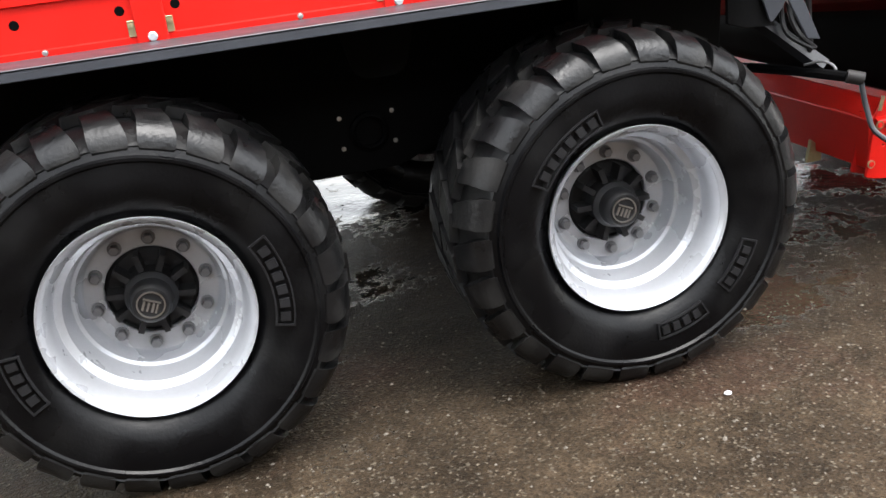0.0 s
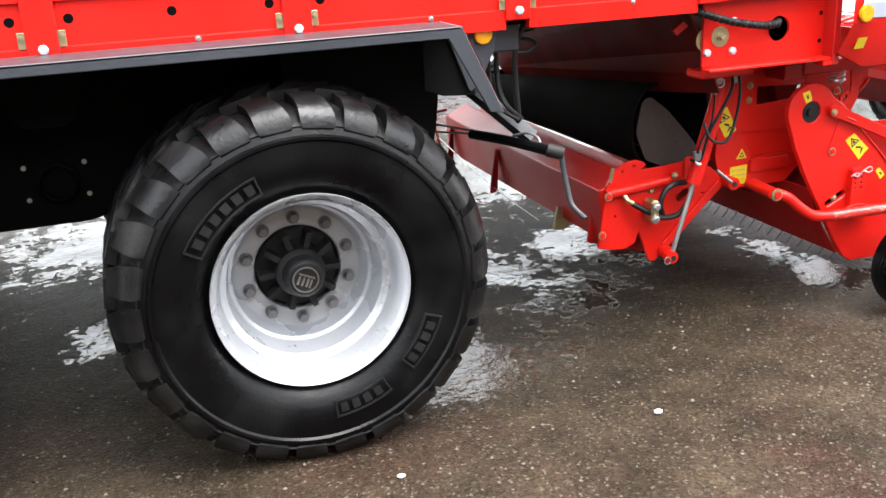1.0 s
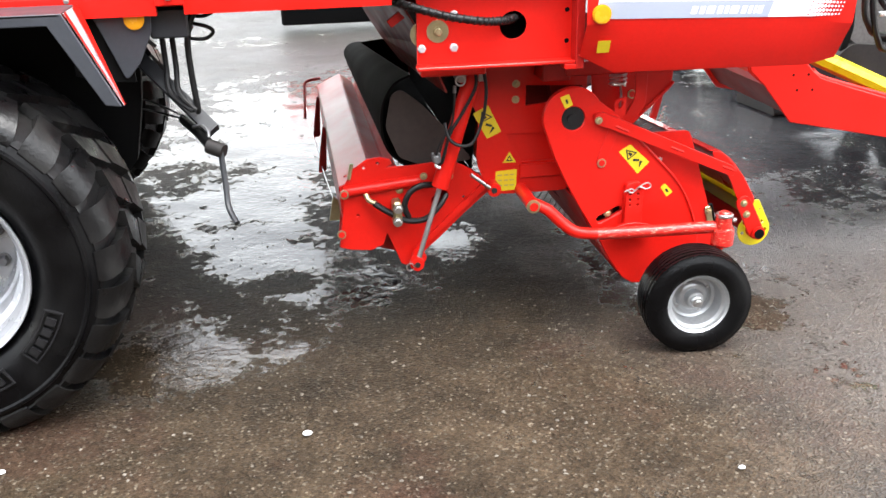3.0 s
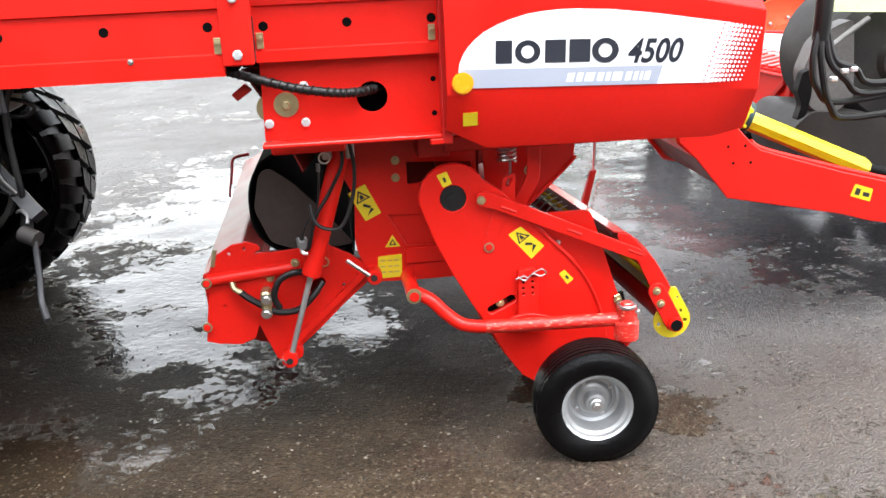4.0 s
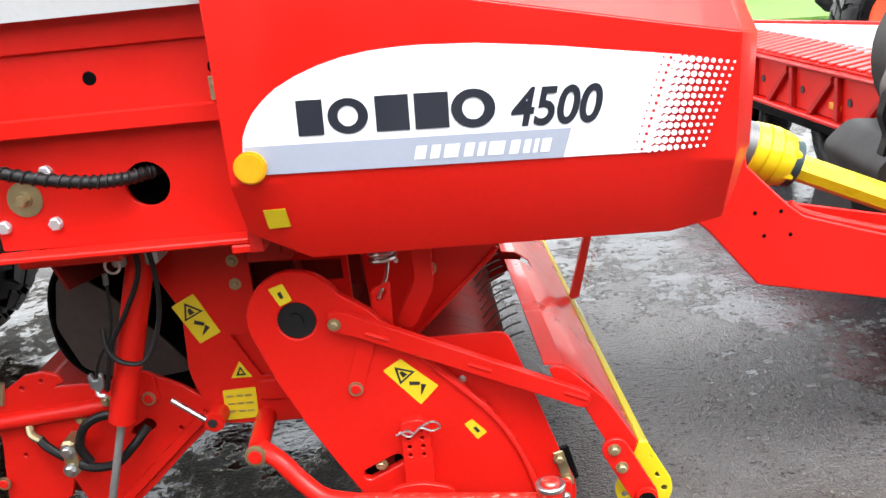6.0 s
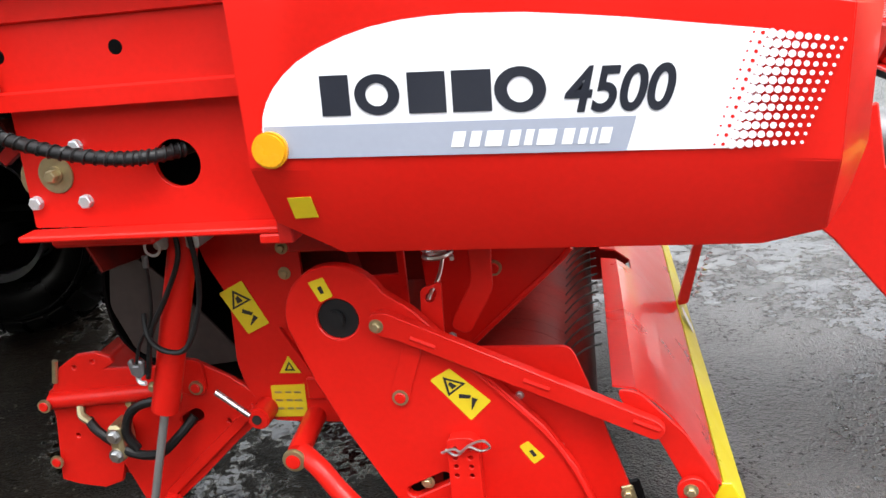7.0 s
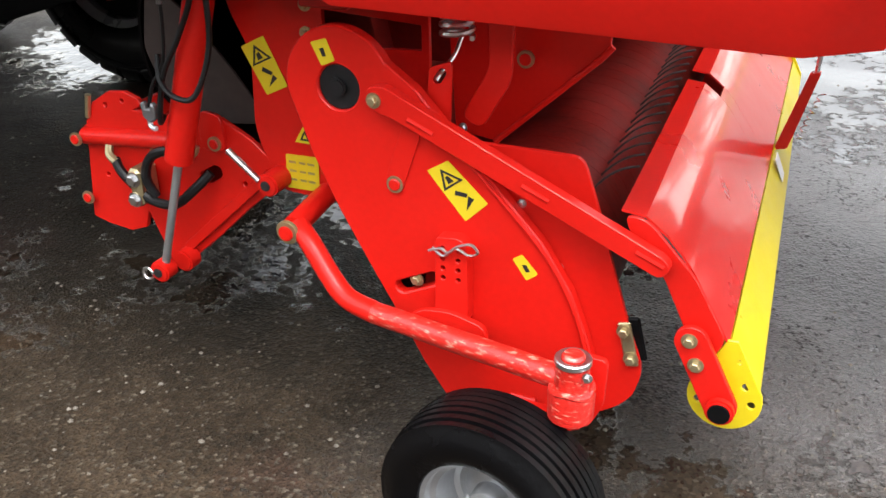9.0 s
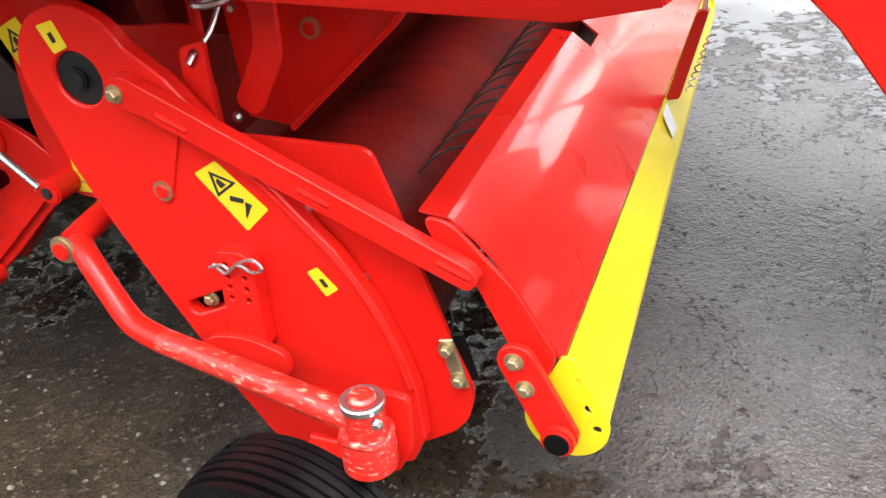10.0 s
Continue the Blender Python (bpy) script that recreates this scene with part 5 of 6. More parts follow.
# swing frame with the lift cylinder
LY = 3.150
lp = [(2.488, 0.340), (2.522, 0.585), (2.550, 0.635), (2.60, 0.666), (2.65, 0.672), (2.685, 0.660), (2.692, 0.645), (2.668, 0.632), (2.75, 0.632), (2.905, 0.643), (2.975, 0.607),
      (3.035, 0.560), (3.045, 0.518), (2.95, 0.437), (2.86, 0.352), (2.78, 0.284), (2.735, 0.248), (2.712, 0.258), (2.664, 0.383), (2.648, 0.338), (2.60, 0.320), (2.53, 0.328)]
BACK = Matrix.Translation((3.55, 0.75, 1.52)) @ Matrix.Scale(1.0167, 4) @ Matrix.Translation((-3.55, -0.75, -1.52))
swing = part("swing_frame", plate(lp, LY, LY + 0.014, holes=[slot(2.845, 0.497, 2.875, 0.515, 0.016)] + [circle(x, z, 0.0055, 10) for x, z in ((2.95, 0.50), (2.89, 0.425), (2.56, 0.46), (2.64, 0.650), (2.59, 0.635))], b=0.002), RED, wagon, "red swing frame plate", at=BACK)
part("fold", plate([(2.775, 0.300), (3.03, 0.530), (3.015, 0.548), (2.765, 0.322)], LY - 0.012, LY - 0.0005), RED, swing, at=BACK)
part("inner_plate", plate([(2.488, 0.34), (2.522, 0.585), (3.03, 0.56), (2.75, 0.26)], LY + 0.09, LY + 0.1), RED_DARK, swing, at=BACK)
part("stay_tube", tube(bmesh.new(), [(2.516, 3.145, 0.553), (2.815, 3.145, 0.580)], 0.020, 14), RED, swing, smooth=True, at=BACK)
part("tab", plate(soften([(2.855, 0.66), (2.915, 0.655), (2.915, 0.57), (2.855, 0.57)], 0.02), LY - 0.012, LY - 0.0005), RED, swing, at=BACK)
pins(swing, [BACK @ Vector(p) for p in ((2.514, 3.120, 0.553), (2.497, LY - 0.012, 0.396), (2.893, LY - 0.012, 0.590))])
bolts(swing, BOLT, [BACK @ Vector(p) for p in ((2.715, LY, 0.545), (2.80, LY - 0.03, 0.600))])
part("lock_bolt", tube(bmesh.new(), [(2.535, LY - 0.004, 0.60), (2.548, LY - 0.004, 0.655)], 0.007, 8), ZINC, swing, smooth=True, at=BACK)
cylinder = part("lift_cylinder", tube(bmesh.new(), [(2.965, 3.105, 0.965), (2.838, 3.105, 0.558)], 0.031, 20), RED, wagon, "red hydraulic lift cylinder with a steel rod", smooth=True)
part("rod", tube(bmesh.new(), [(2.838, 3.105, 0.558), (2.752, 3.105, 0.285)], 0.0095, 14), RIM_ZINC, cylinder, smooth=True)
part("rod_eye", disc(2.745, 3.085, 3.125, 0.270, 0.026, 0.004, 20), RED, cylinder, smooth=True)
part("pin_ring", tube(bmesh.new(), [(2.718 + 0.014 * math.cos(a), 3.08, 0.265 + 0.014 * math.sin(a)) for a in [i * math.pi / 5 for i in range(10)]], 0.003, 6), STEEL, cylinder, smooth=True)
part("eye_pin", disc(2.745, 3.078, 3.085, 0.270, 0.011, 0.002, 16), CAST, cylinder, smooth=True)
part("top_bracket", boxes(((2.902, 3.075, 0.935), (2.935, 3.16, 1.017)), ((2.975, 3.075, 0.935), (3.005, 3.16, 1.017)), b=0.006), PALE_STEEL, cylinder)
part("top_pin", disc(2.965, 3.07, 3.085, 0.985, 0.014, 0.002, 16), STEEL, cylinder, smooth=True)
part("safety_ring", tube(bmesh.new(), [(2.911 + 0.0165 * math.cos(a), 3.06, 0.946 + 0.0165 * math.sin(a)) for a in [i * math.pi / 6 for i in range(13)]], 0.0032, 6), WHITE_CAP, cylinder, smooth=True)
part("hose", tube(bmesh.new(), [(2.955, 3.07, 1.01), (2.965, 3.06, 0.93), (2.92, 3.06, 0.84), (2.87, 3.06, 0.76), (2.84, 3.065, 0.66), (2.82, 3.10, 0.655)], 0.006, 8), HOSE, cylinder, smooth=True)
part("hose", tube(bmesh.new(), [(2.985, 3.07, 1.01), (3.0, 3.06, 0.92), (2.99, 3.06, 0.82), (2.95, 3.05, 0.73), (2.90, 3.05, 0.722), (2.865, 3.055, 0.75), (2.855, 3.07, 0.80)], 0.006, 8), HOSE, cylinder, smooth=True)
part("cable", tube(bmesh.new(), [(2.889, 3.06, 0.925), (2.888, 3.06, 0.87), (2.875, 3.06, 0.79), (2.838, 3.06, 0.735), (2.821, 3.06, 0.690)], 0.004, 8), HOSE, cylinder, smooth=True)
part("ferrule", tube(bmesh.new(), [(2.890, 3.06, 0.930), (2.889, 3.06, 0.905)], 0.0065, 10), DULL_ZINC, cylinder, smooth=True)
part("cable_end", plate([(2.802, 0.696), (2.812, 0.701), (2.815, 0.686), (2.827, 0.686), (2.829, 0.701), (2.838, 0.693), (2.836, 0.664), (2.823, 0.655), (2.806, 0.666)], 3.052, 3.068, b=0.003), DULL_ZINC, cylinder, "grey cast fork end")
part("hook", tube(bmesh.new(), [(2.818, 3.06, 0.660), (2.819, 3.058, 0.650), (2.826, 3.056, 0.645), (2.836, 3.055, 0.645)], 0.0055, 8), WHITE_CAP, cylinder, smooth=True)
loop_h = part("hose_loop", tube(bmesh.new(), [(2.615, 3.125, 0.515), (2.64, 3.11, 0.497), (2.685, 3.10, 0.47), (2.735, 3.095, 0.445), (2.80, 3.09, 0.45), (2.85, 3.10, 0.49), (2.882, 3.125, 0.525)], 0.011, 10), HOSE, wagon, "black hydraulic hose loop with zinc fittings", smooth=True, at=BACK)
part("hose", tube(bmesh.new(), [(2.74, 3.10, 0.455), (2.725, 3.095, 0.50), (2.745, 3.095, 0.55), (2.79, 3.10, 0.572), (2.845, 3.11, 0.568)], 0.011, 10), HOSE, loop_h, smooth=True, at=BACK)
part("elbow", tube(bmesh.new(), [(2.592, 3.14, 0.545), (2.600, 3.125, 0.525), (2.622, 3.12, 0.512)], 0.010, 8), ZINC, loop_h, smooth=True, at=BACK)
part("elbow", tube(bmesh.new(), [(2.840, 3.11, 0.568), (2.858, 3.105, 0.575), (2.862, 3.11, 0.59)], 0.010, 8), ZINC, loop_h, smooth=True, at=BACK)
valve = part("valve", boxes(((2.682, 3.08, 0.43), (2.715, 3.148, 0.52)), b=0.008), ZINC, wagon, "zinc valve block", at=BACK)
bolts(valve, BIG_NUT, [BACK @ Vector(p) for p in ((2.70, 3.08, 0.497), (2.697, 3.08, 0.448))], "nut")
part("lever_rod", tube(bmesh.new(), [(2.965, 3.085, 0.605), (3.035, 3.085, 0.548)], 0.007, 10), STEEL, swing, "bright steel pin", smooth=True, at=BACK)
part("pivot_boss", disc(3.052, 3.085, 3.15, 0.538, 0.025, 0.004, 24), RED, swing, smooth=True, at=BACK)
part("boss_pin", disc(3.050, 3.08, 3.086, 0.538, 0.011, 0.002, 16), CAST, swing, smooth=True, at=BACK)
part("rod_boss", disc(2.775, 3.11, 3.15, 0.290, 0.026, 0.004, 20), RED, swing, smooth=True, at=BACK)

# drawbar, drive shaft
tong = [(4.20, 0.99), (4.245, 0.80), (4.315, 0.735), (4.448, 0.569), (4.92, 0.470), (5.055, 0.430), (5.6, 0.33), (5.6, 0.46), (5.06, 0.604), (4.932, 0.638), (4.715, 0.706), (4.572, 0.754), (4.528, 0.790), (4.42, 0.904), (4.40, 1.05)]
drawbar = part("drawbar", plate(tong, 3.60, 3.612, b=0.004), RED, wagon, "red channel-section drawbar")
part("inner_lip", tube(bmesh.new(), [(4.54, 3.63, 0.782), (4.59, 3.632, 0.748), (4.74, 3.632, 0.700), (5.05, 3.632, 0.610), (5.5, 3.632, 0.490)], 0.0125, 10), RED, drawbar, smooth=True)
part("far_wall", plate(tong[:7] + [(5.6, 0.40), (4.95, 0.54), (4.50, 0.64), (4.40, 0.80), (4.38, 1.05)], 4.334, 4.35, b=0.004), RED, drawbar)
# floor in the deep-shade red, so the channel's inside stays dark
part("channel_floor", sheet([[Vector((4.32, y, 0.77)), Vector((4.46, y, 0.60)), Vector((4.95, y, 0.495)), Vector((5.6, y, 0.36))] for y in (3.618, 4.332)], 0.008), SHADE_RED, drawbar)
part("front_wall", sheet([[Vector((4.20, y, 0.99)), Vector((4.250, y, 0.80)), Vector((4.315, y, 0.745))] for y in (3.618, 4.332)], 0.008), RED, drawbar)
sk = sticker([(4.971, 0.590), (5.048, 0.564), (5.039, 0.513), (4.954, 0.542)], 3.60, drawbar, False, label="yellow notice sticker")
part("print", plate([(4.978, 0.574), (4.998, 0.567), (4.990, 0.542), (4.970, 0.549)], 3.5975, 3.5985, b=0), INK, sk)
part("print", plate([(5.008, 0.556), (5.036, 0.547), (5.032, 0.531), (5.004, 0.540)], 3.5975, 3.5985, b=0), INK, sk)
for x, z in ((4.440, 0.774), (4.509, 0.773), (4.464, 0.708), (4.534, 0.706)):
    part("hole", HOLE_ME, None, drawbar, at=Matrix.Translation((x, 3.5998, z)) @ Matrix.Diagonal((0.42, 1, 0.42, 1)))
pto = thing("drive_shaft", (4.9, 3.9, 0.55), "yellow guarded drive shaft above the drawbar", "drive shaft")
part("guard_tube", tube(bmesh.new(), [(4.63, 3.90, 0.822), (5.165, 3.90, 0.581), (5.188, 3.90, 0.570), (5.196, 3.90, 0.567)], [0.041, 0.041, 0.036, 0.02], 8, smooth_path=False), YELLOW, pto)
part("inner_tube", tube(bmesh.new(), [(5.18, 3.90, 0.575), (5.75, 3.97, 0.40)], 0.026, 12), PLASTIC, pto, smooth=True)


def on_shaft(d, r_):
    """A place d along the shaft's axis from the cone's mouth, and the radius there."""
    return (4.500 + 0.912 * d, 3.895, 0.887 - 0.411 * d), r_


rings = [on_shaft(*q) for q in ((0.0, 0.078), (0.004, 0.083), (0.034, 0.086), (0.036, 0.080), (0.039, 0.080), (0.041, 0.087), (0.072, 0.088), (0.074, 0.082), (0.077, 0.082), (0.079, 0.087), (0.108, 0.082), (0.126, 0.072), (0.130, 0.066))]
part("guard_cone", tube(bmesh.new(), [q[0] for q in rings], [q[1] for q in rings], 24, smooth_path=False), YELLOW, pto, "ringed yellow guard cone", smooth=True)
TEAL = material("teal_plastic", (0.01, 0.03, 0.035), 0.45, vary=0.1)
part("collar", tube(bmesh.new(), [on_shaft(0.118, 0)[0], on_shaft(0.150, 0)[0]], 0.071, 24), TEAL, pto, "dark teal collar", smooth=True)
part("latch", tube(bmesh.new(), [on_shaft(0.090, 0)[0], on_shaft(0.140, 0)[0]], [0.0865, 0.074], 6), YELLOW, pto, smooth=False)
part("shield_cup", tube(bmesh.new(), [on_shaft(-0.10, 0)[0], on_shaft(-0.03, 0)[0], on_shaft(0.0, 0)[0]], [0.070, 0.078, 0.080], 24, smooth_path=False), DULL_ZINC, pto, "grey shield cup", smooth=True)
# ---- tractor in front, other machines behind ----
tractor = thing("tractor", (6.3, 4.0, 0), "tractor rear end with dusty housing and hanging hoses", "tractor")
LIGHT_CAST = material("pale_cast_metal", (0.085, 0.083, 0.082), 0.5, vary=0.35, scale=5, dirt=(0.05, 0.045, 0.042), dirt_amount=0.7)
part("rear_housing", lathe(bmesh.new(), [(0.0, -0.20), (0.10, -0.20), (0.12, -0.17), (0.27, -0.15), (0.32, -0.10), (0.33, 0.0), (0.33, 0.4), (0, 0.4)], 36), CAST, tractor, "dusty grey cast rear housing", smooth=True, at=(5.63, 4.60, 0.95))
part("casting", plate(soften([(5.11, 0.93), (5.16, 1.06), (5.25, 1.13), (5.34, 1.16), (5.37, 0.80), (5.25, 0.70), (5.14, 0.78)], 0.03), 4.36, 4.46, b=0.015), LIGHT_CAST, tractor, "pale cast bracket", smooth=True)
part("gearbox", plate(soften([(5.06, 0.66), (5.16, 0.75), (5.45, 0.72), (5.75, 0.62), (6.6, 0.62), (6.6, 0.36), (5.55, 0.34), (5.25, 0.40), (5.12, 0.50)], 0.04), 4.34, 4.85, b=0.02), CAST, tractor, smooth=True)
part("lift_lug", plate(soften([(5.05, 0.86), (5.07, 0.94), (5.115, 0.955), (5.12, 0.84), (5.10, 0.74), (5.055, 0.72), (5.075, 0.79)], 0.015), 4.28, 4.33, b=0.006), PLASTIC, tractor)
part("axle", boxes(((6.15, 4.2, 0.72), (6.5, 5.1, 0.98)), b=0.06), CAST, tractor)
part("cab_panel", sheet([[Vector((5.20, 4.35, 1.20)), Vector((5.15, 4.35, 1.75))], [Vector((6.2, 4.2, 1.15)), Vector((6.2, 4.2, 1.75))]], 0.02), LIME, tractor, "pale lime tractor body panel")
part("lift_arm", tube(bmesh.new(), [(5.14, 4.20, 1.05), (5.22, 4.22, 1.10), (5.34, 4.24, 1.17)], 0.012, 10), LIGHT_CAST, tractor, smooth=True)
part("hitch", boxes(((5.45, 3.88, 0.42), (5.8, 4.12, 0.52)), b=0.01), CAST, tractor)
part("main_hose", tube(bmesh.new(), [(4.975, 3.93, 1.95), (4.965, 3.93, 1.35), (4.955, 3.93, 1.12)], 0.036, 12), HOSE, tractor, "thick black corrugated hose", smooth=True)
for i, (dx, low, out) in enumerate(((-0.03, 0.93, 0.45), (0.0, 0.86, 0.8), (0.03, 0.96, 0.7), (0.05, 1.0, 1.0))):
    pts = [(4.955 + dx * 0.5, 3.92, 1.16), (4.95 + dx * 1.2, 3.90, 1.04), (5.0 + dx * 2, 3.90, low), (5.12 + dx * 2, 3.93, low - 0.07), (5.3 + out * 0.4, 3.98, low - 0.02), (5.6 + out * 0.4, 4.0, low + 0.1)]
    part("hose", tube(bmesh.new(), pts, 0.015, 8), HOSE, tractor, smooth=True)
for x, z in ((5.03, 0.985), (5.07, 0.99), (4.985, 0.955)):
    part("coupling", boxes(((x, 3.87, z), (x + 0.03, 3.895, z + 0.02)), b=0.004), WHITE_CAP, tractor)

mower = thing("mower", (5.9, 6.6, 0), "red mower with ribbed cover and pale deck", "mower")
MT = Matrix.Translation((5.44, 6.82, 0)) @ Matrix.Rotation(radians(-83.9), 4, "Z")
part("beam", boxes(((-1.8, 0.0, 0.51), (1.9, 0.05, 0.74)), b=0.008), RED, mower, at=MT)
part("sill", boxes(((-1.8, -0.05, 0.485), (1.9, 0.05, 0.509)), b=0.006), RED, mower, at=MT)
part("top_lip", boxes(((-1.8, -0.035, 0.742), (1.9, 0.06, 0.758)), b=0.004), RED_DARK, mower, at=MT)
for i in range(7):
    x = -1.5 + 0.52 * i
    part("brace", plate([(x, 0.512), (x + 0.05, 0.512), (x + 0.27, 0.70), (x + 0.27, 0.735)], -0.03, -0.0005, b=0.003), RED_DARK, mower, at=MT)
    part("brace", boxes(((x + 0.30, -0.028, 0.515), (x + 0.34, -0.0005, 0.735)), b=0.004), RED_DARK, mower, at=MT)
    part("hole_cover", disc(x + 0.42, -0.006, -0.0005, 0.62, 0.022, 0.001, 14), INK, mower, at=MT)
part("marker", boxes(((0.80, -0.012, 0.565), (0.92, -0.0005, 0.60)), b=0.003), AMBER, mower, "amber side marker", at=MT)
part("cover_sheet", boxes(((-1.8, 0.0, -0.006), (1.9, 0.29, 0.006)), b=0.002), RED, mower, at=MT @ Matrix.Translation((0, 0.01, 0.766)) @ Matrix.Rotation(radians(8), 4, "X"))
ribs = boxes(((0, 0, 0), (0.055, 0.28, 0.016)), b=0.004)
RIB = bpy.data.meshes.new("rib")
ribs.to_mesh(RIB)
ribs.free()
RIB.materials.append(RED)
for i in range(36):
    part("rib", RIB, None, mower, at=MT @ Matrix.Translation((-1.78 + i * 0.10, 0.012, 0.7725)) @ Matrix.Rotation(radians(8), 4, "X"))
deck = [(5.76, 5.0), (5.745, 6.0), (5.73, 7.1), (5.60, 8.25), (5.72, 8.2), (6.29, 7.25), (6.9, 6.4), (6.9, 5.0)]
part("deck", plate(deck, 0.800, 0.818, axis="z", b=0.003), PALE_STEEL, mower, "pale grey deck sheet")
part("rear_edge", plate([(5.72, 8.24), (5.75, 8.27), (6.33, 7.29), (6.95, 6.43), (6.9, 6.4), (6.29, 7.25)], 0.79, 0.835, axis="z", b=0.003), RED, mower)
for x, y in ((0.1, 0.45), (1.5, 0.5), (-1.0, 0.4)):
    part("tyre", TYRE, None, mower, at=MT @ Matrix.Translation((x, y, 0.29)) @ Matrix.Diagonal((0.5, 0.4, 0.5, 1)))
part("under_frame", boxes(((-1.7, 0.1, 0.36), (1.8, 0.6, 0.62)), b=0.02), BLACK, mower, at=MT)
part("skid", plate(soften([(0.55, 0.0), (0.62, 0.14), (0.95, 0.20), (1.05, 0.0)], 0.03), 0.02, 0.5, b=0.008), CAST, mower, at=MT)

second = thing("parked_tractor", (7.6, 10.0, 0), "tractor with big black tyres and orange-red rims", "tractor")
part("tyre", TYRE, None, second, at=Matrix.Translation((7.44, 9.62, 0.57)) @ Matrix.Diagonal((1.0, 0.9, 1.0, 1)))
part("rim", lathe(bmesh.new(), [(0.395, 0.02), (0.385, -0.02), (0.34, 0.0), (0.25, 0.02), (0.12, 0.0), (0.12, -0.04), (0, -0.04)], 40), material("orange_rim", (0.75, 0.07, 0.02), 0.45, vary=0.1), second, "orange-red rim", smooth=True, at=(7.44, 9.37, 0.57))
bolts(second, BIG_NUT, [(7.44 + 0.18 * math.cos(a), 9.372, 0.57 + 0.18 * math.sin(a)) for a in (0.3, 1.3, 2.4, 3.4, 4.5, 5.5)], "nut")
part("body", boxes(((7.1, 10.1, 0.6), (9.4, 10.9, 1.6)), b=0.1), BLACK, second, smooth=True)
part("axle", boxes(((7.32, 9.7, 0.47), (7.56, 10.9, 0.67)), b=0.03), BLACK, second)

rake = thing("parked_implement", (2.4, 10.4, 0), "red implement on small wheels behind the wagon", "implement")
part("body", boxes(((2.3, 10.2, 0.48), (3.3, 11.0, 0.75)), b=0.03), RED, rake)
# black box put in for the shade beneath the body
part("underside", boxes(((2.3, 10.3, 0.10), (4.5, 10.9, 0.318)), b=0.02), BLACK, rake)
for x in (3.56, 4.6):
    m = Matrix.Translation((x, 9.93, 0.243))
    part("tyre", TYRE, None, rake, at=m @ Matrix.Diagonal((0.43, 0.4, 0.43, 1)))
    part("rim", RIM, None, rake, at=m @ Matrix.Translation((0, -0.10, 0)) @ Matrix.Diagonal((0.43, 0.3, 0.43, 1)), label="silver rim")
    part("stub", boxes(((x - 0.04, 9.95, 0.2), (x + 0.04, 10.4, 0.5)), b=0.01), RED_DARK, rake)
part("cross_beam", boxes(((3.25, 10.3, 0.36), (4.7, 10.45, 0.52)), b=0.02), RED_DARK, rake)

# hedge behind the lawn
HEDGE = material("hedge_leaves", (0.035, 0.06, 0.02), 0.7, vary=0.5, scale=3)
rng = random.Random(5)
bm = bmesh.new()
for i in range(9000):
    x = rng.uniform(-8, 40)
    h = 1.6 + 0.6 * noise.noise((x * 0.7, 0, 0)) + 0.5 * noise.noise((x * 2.3, 4, 0))
    p = Vector((x, 21.5 + rng.uniform(-0.9, 0.9) - 0.25 * (x - 5) * (x > 12), rng.uniform(0.05, 1) * h))
    a, b_ = rng.uniform(0, 6.3), rng.uniform(-1, 1)
    u = Vector((math.cos(a), math.sin(a), b_)).normalized() * rng.uniform(0.06, 0.16)
    v = u.cross(Vector((rng.uniform(-1, 1), rng.uniform(-1, 1), 1))).normalized() * 0.06
    bm.faces.new([bm.verts.new(q) for q in (p - u, p + v, p + u, p - v)])
tagged(part("hedge", bm, HEDGE), "dark green clipped hedge behind the lawn", "hedge", kind="stuff")

# two trees beyond the lawn, mirrored in wet paint and water
BARK = material("grey_bark", (0.10, 0.08, 0.06), 0.85, vary=0.4, bump=0.5, bump_scale=30)
LEAF = material("tree_leaves", (0.035, 0.075, 0.018), 0.6, vary=0.5, scale=2)


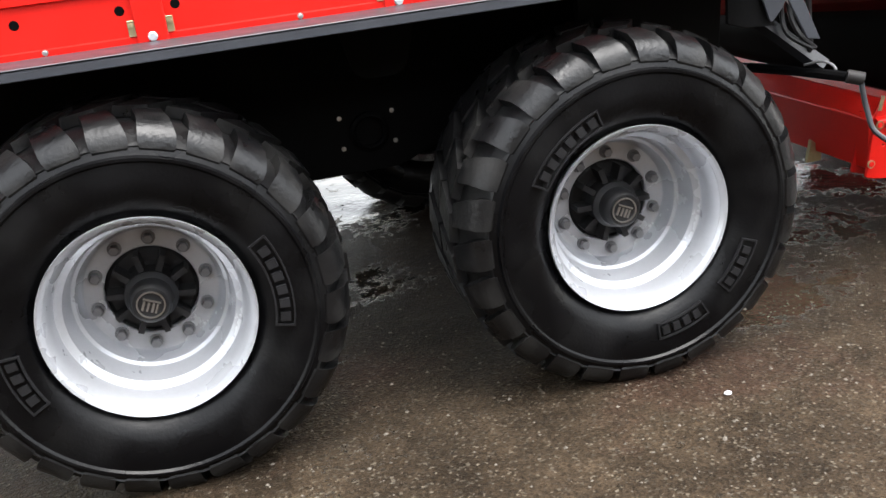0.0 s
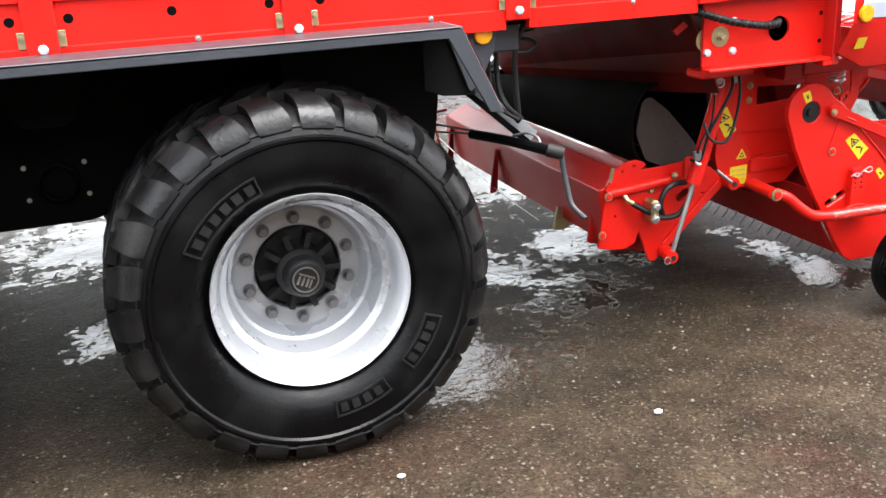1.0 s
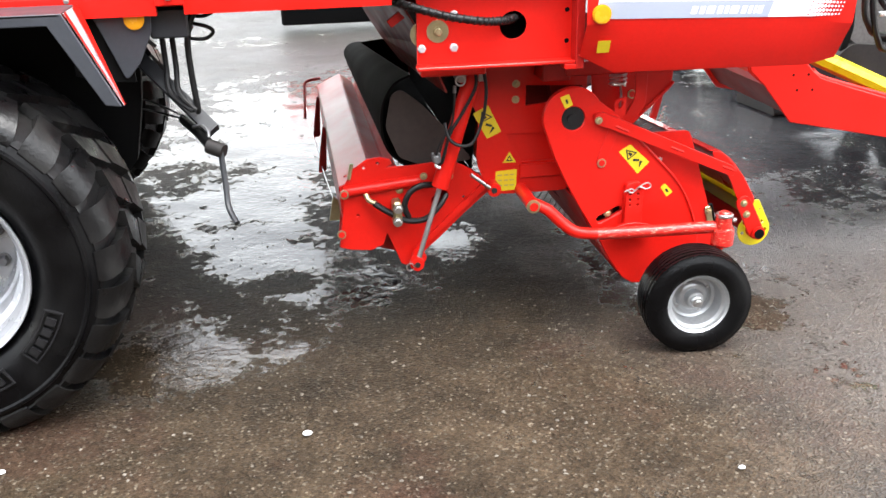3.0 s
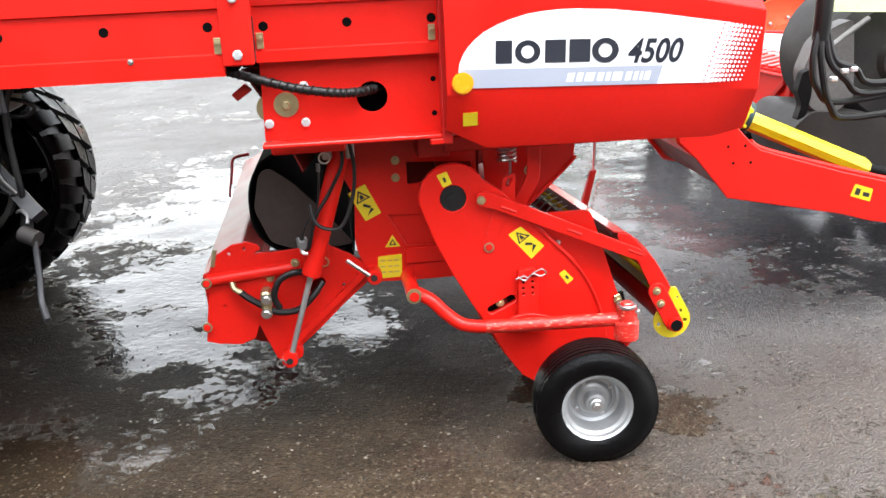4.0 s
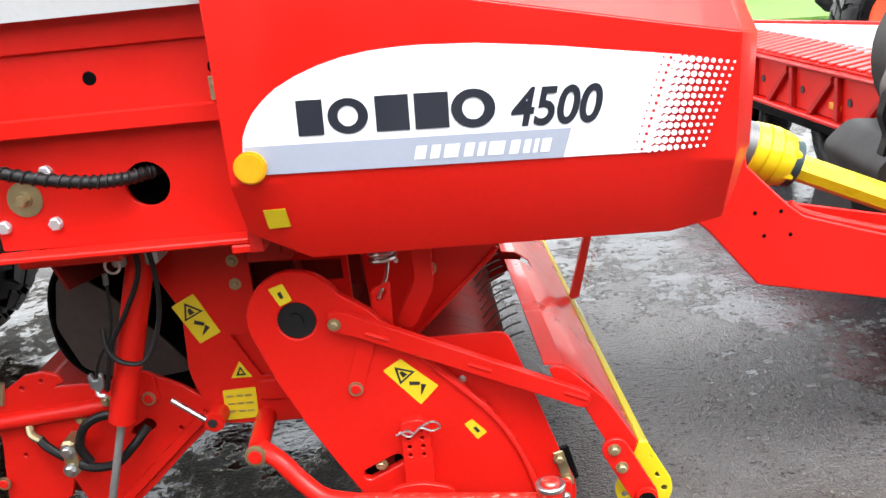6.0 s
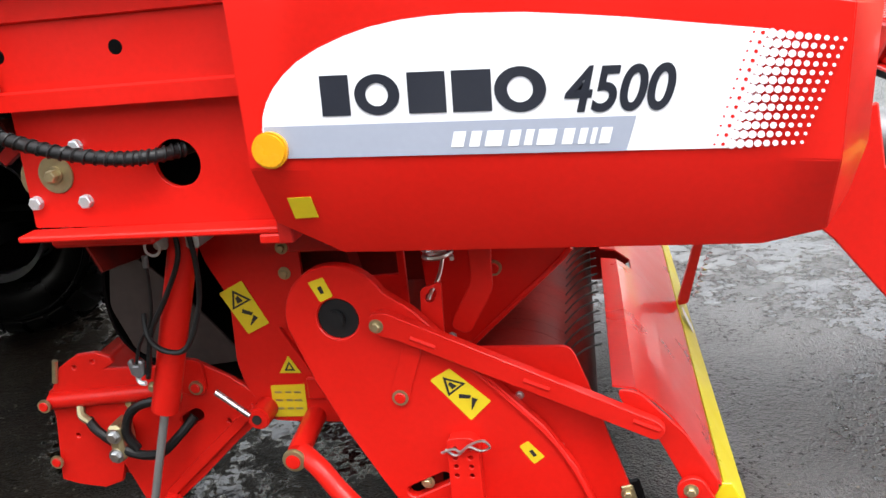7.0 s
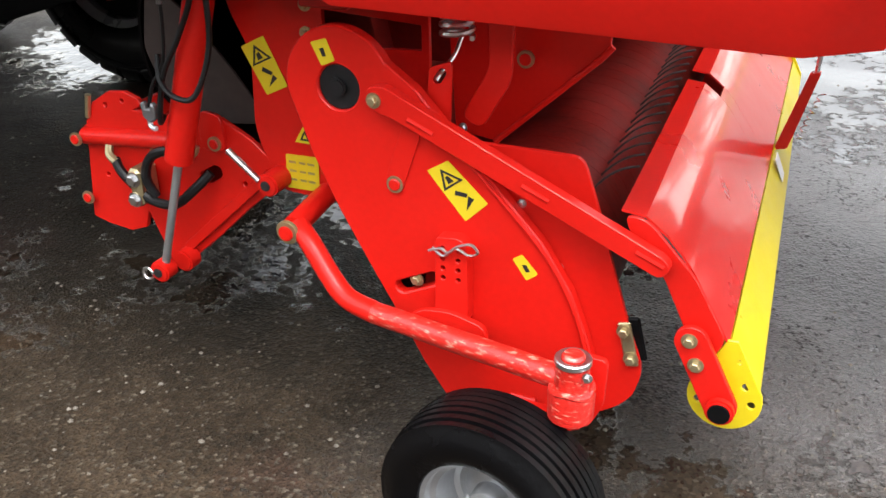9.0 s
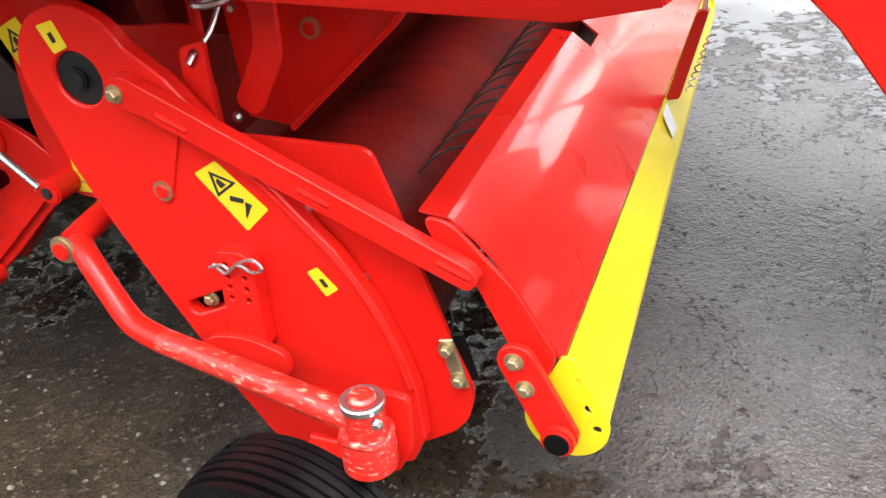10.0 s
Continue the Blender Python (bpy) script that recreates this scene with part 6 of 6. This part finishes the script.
def tree(x, y, high, wide, seed):
    r = random.Random(seed)
    t = thing("tree", (x, y, 0), "leafy green tree beyond the lawn", "tree", "trees beyond the lawn")
    bm = tube(bmesh.new(), [(x, y, 0), (x + 0.1, y, high * 0.25), (x - 0.05, y + 0.1, high * 0.55), (x, y, high * 0.85)], [0.28 * (1 - 0.03 * k) for k in range(25)], 10)
    tips = []
    for k in range(14):
        a, z = k * 2.4, high * (0.25 + 0.045 * k)
        tip = Vector((x + math.cos(a) * wide * r.uniform(0.5, 0.95), y + math.sin(a) * wide * r.uniform(0.5, 0.95), z + high * r.uniform(0.08, 0.2)))
        tube(bm, [(x, y, z), Vector((x, y, z)).lerp(tip, 0.5) + Vector((0, 0, 0.15)), tip], [0.09 - 0.004 * i for i in range(17)], 6)
        tips.append(tip)
    part("trunk", bm, BARK, t, smooth=True)
    bm = bmesh.new()
    for i in range(5200):
        c = tips[i % 14].lerp(Vector((x, y, high * 0.6)), r.uniform(-0.1, 0.6))
        p = c + Vector((r.gauss(0, 1), r.gauss(0, 1), r.gauss(0, 0.8))) * wide * 0.15
        u = Vector((r.uniform(-1, 1), r.uniform(-1, 1), r.uniform(-1, 1))).normalized() * r.uniform(0.09, 0.2)
        v = u.cross(Vector((r.uniform(-1, 1), r.uniform(-1, 1), 1))).normalized() * 0.09
        bm.faces.new([bm.verts.new(q) for q in (p - u, p + v, p + u, p - v)])
    part("crown", bm, LEAF, t)


tree(22.5, 32.0, 8.5, 3.6, 3)
tree(10.2, 33.0, 7.5, 3.0, 8)
tree(28.0, 30.0, 9.0, 4.0, 13)

# loose stones on the yard
rng = random.Random(11)
PEBBLE = material("pale_pebbles", (0.13, 0.115, 0.095), 0.6, vary=0.8, scale=40, spec=0.2)
bm = bmesh.new()
for i in range(4600):
    x, y = (rng.uniform(-1.5, 8), rng.uniform(0.6, 8.5)) if i < 1200 else (rng.uniform(-0.5, 5.2), rng.uniform(0.9, 4.2))
    r = rng.choice((0.002, 0.0025, 0.003, 0.004, 0.006)) * rng.uniform(0.7, 1.3)
    a = rng.uniform(0, 6.3)
    base = [Vector((x + r * math.cos(a + k * 1.2566) * rng.uniform(0.8, 1.3), y + r * math.sin(a + k * 1.2566), ground_z(x, y) - 0.001 + r * rng.uniform(0, 0.4))) for k in range(5)]
    tip = bm.verts.new((x, y, ground_z(x, y) + r * rng.uniform(0.7, 1.1)))
    vs = [bm.verts.new(q) for q in base]
    for k in range(5):
        bm.faces.new((vs[k - 1], vs[k], tip))
tagged(part("loose_stones", bm, PEBBLE), "scattered pale loose stones on the yard", "stones", kind="stuff")
bm = bmesh.new()
for x, y, r in ((1.408, 2.422, 0.011), (2.302, 2.452, 0.013), (3.528, 2.025, 0.009)):
    bmesh.ops.create_icosphere(bm, subdivisions=2, radius=r, matrix=Matrix.Translation((x, y, r * 0.4)) @ Matrix.Diagonal((1.2, 0.9, 0.6, 1)))
tagged(part("white_stones", bm, WHITE), "white pebbles on the yard", "stones", kind="stuff")

# unseen brown wall added behind the camera to block low sky light
BLOCKER = material("blocker_brown", (0.16, 0.13, 0.10), 0.8, vary=0.3, scale=1.5)
sky_blocker = part("sky_block_wall", boxes(((-22, -7.3, 0), (26, -7.0, 5.0)), b=0.01), BLOCKER)
tagged(sky_blocker, "unseen plain brown wall added to block sky light", "wall", kind="structure")
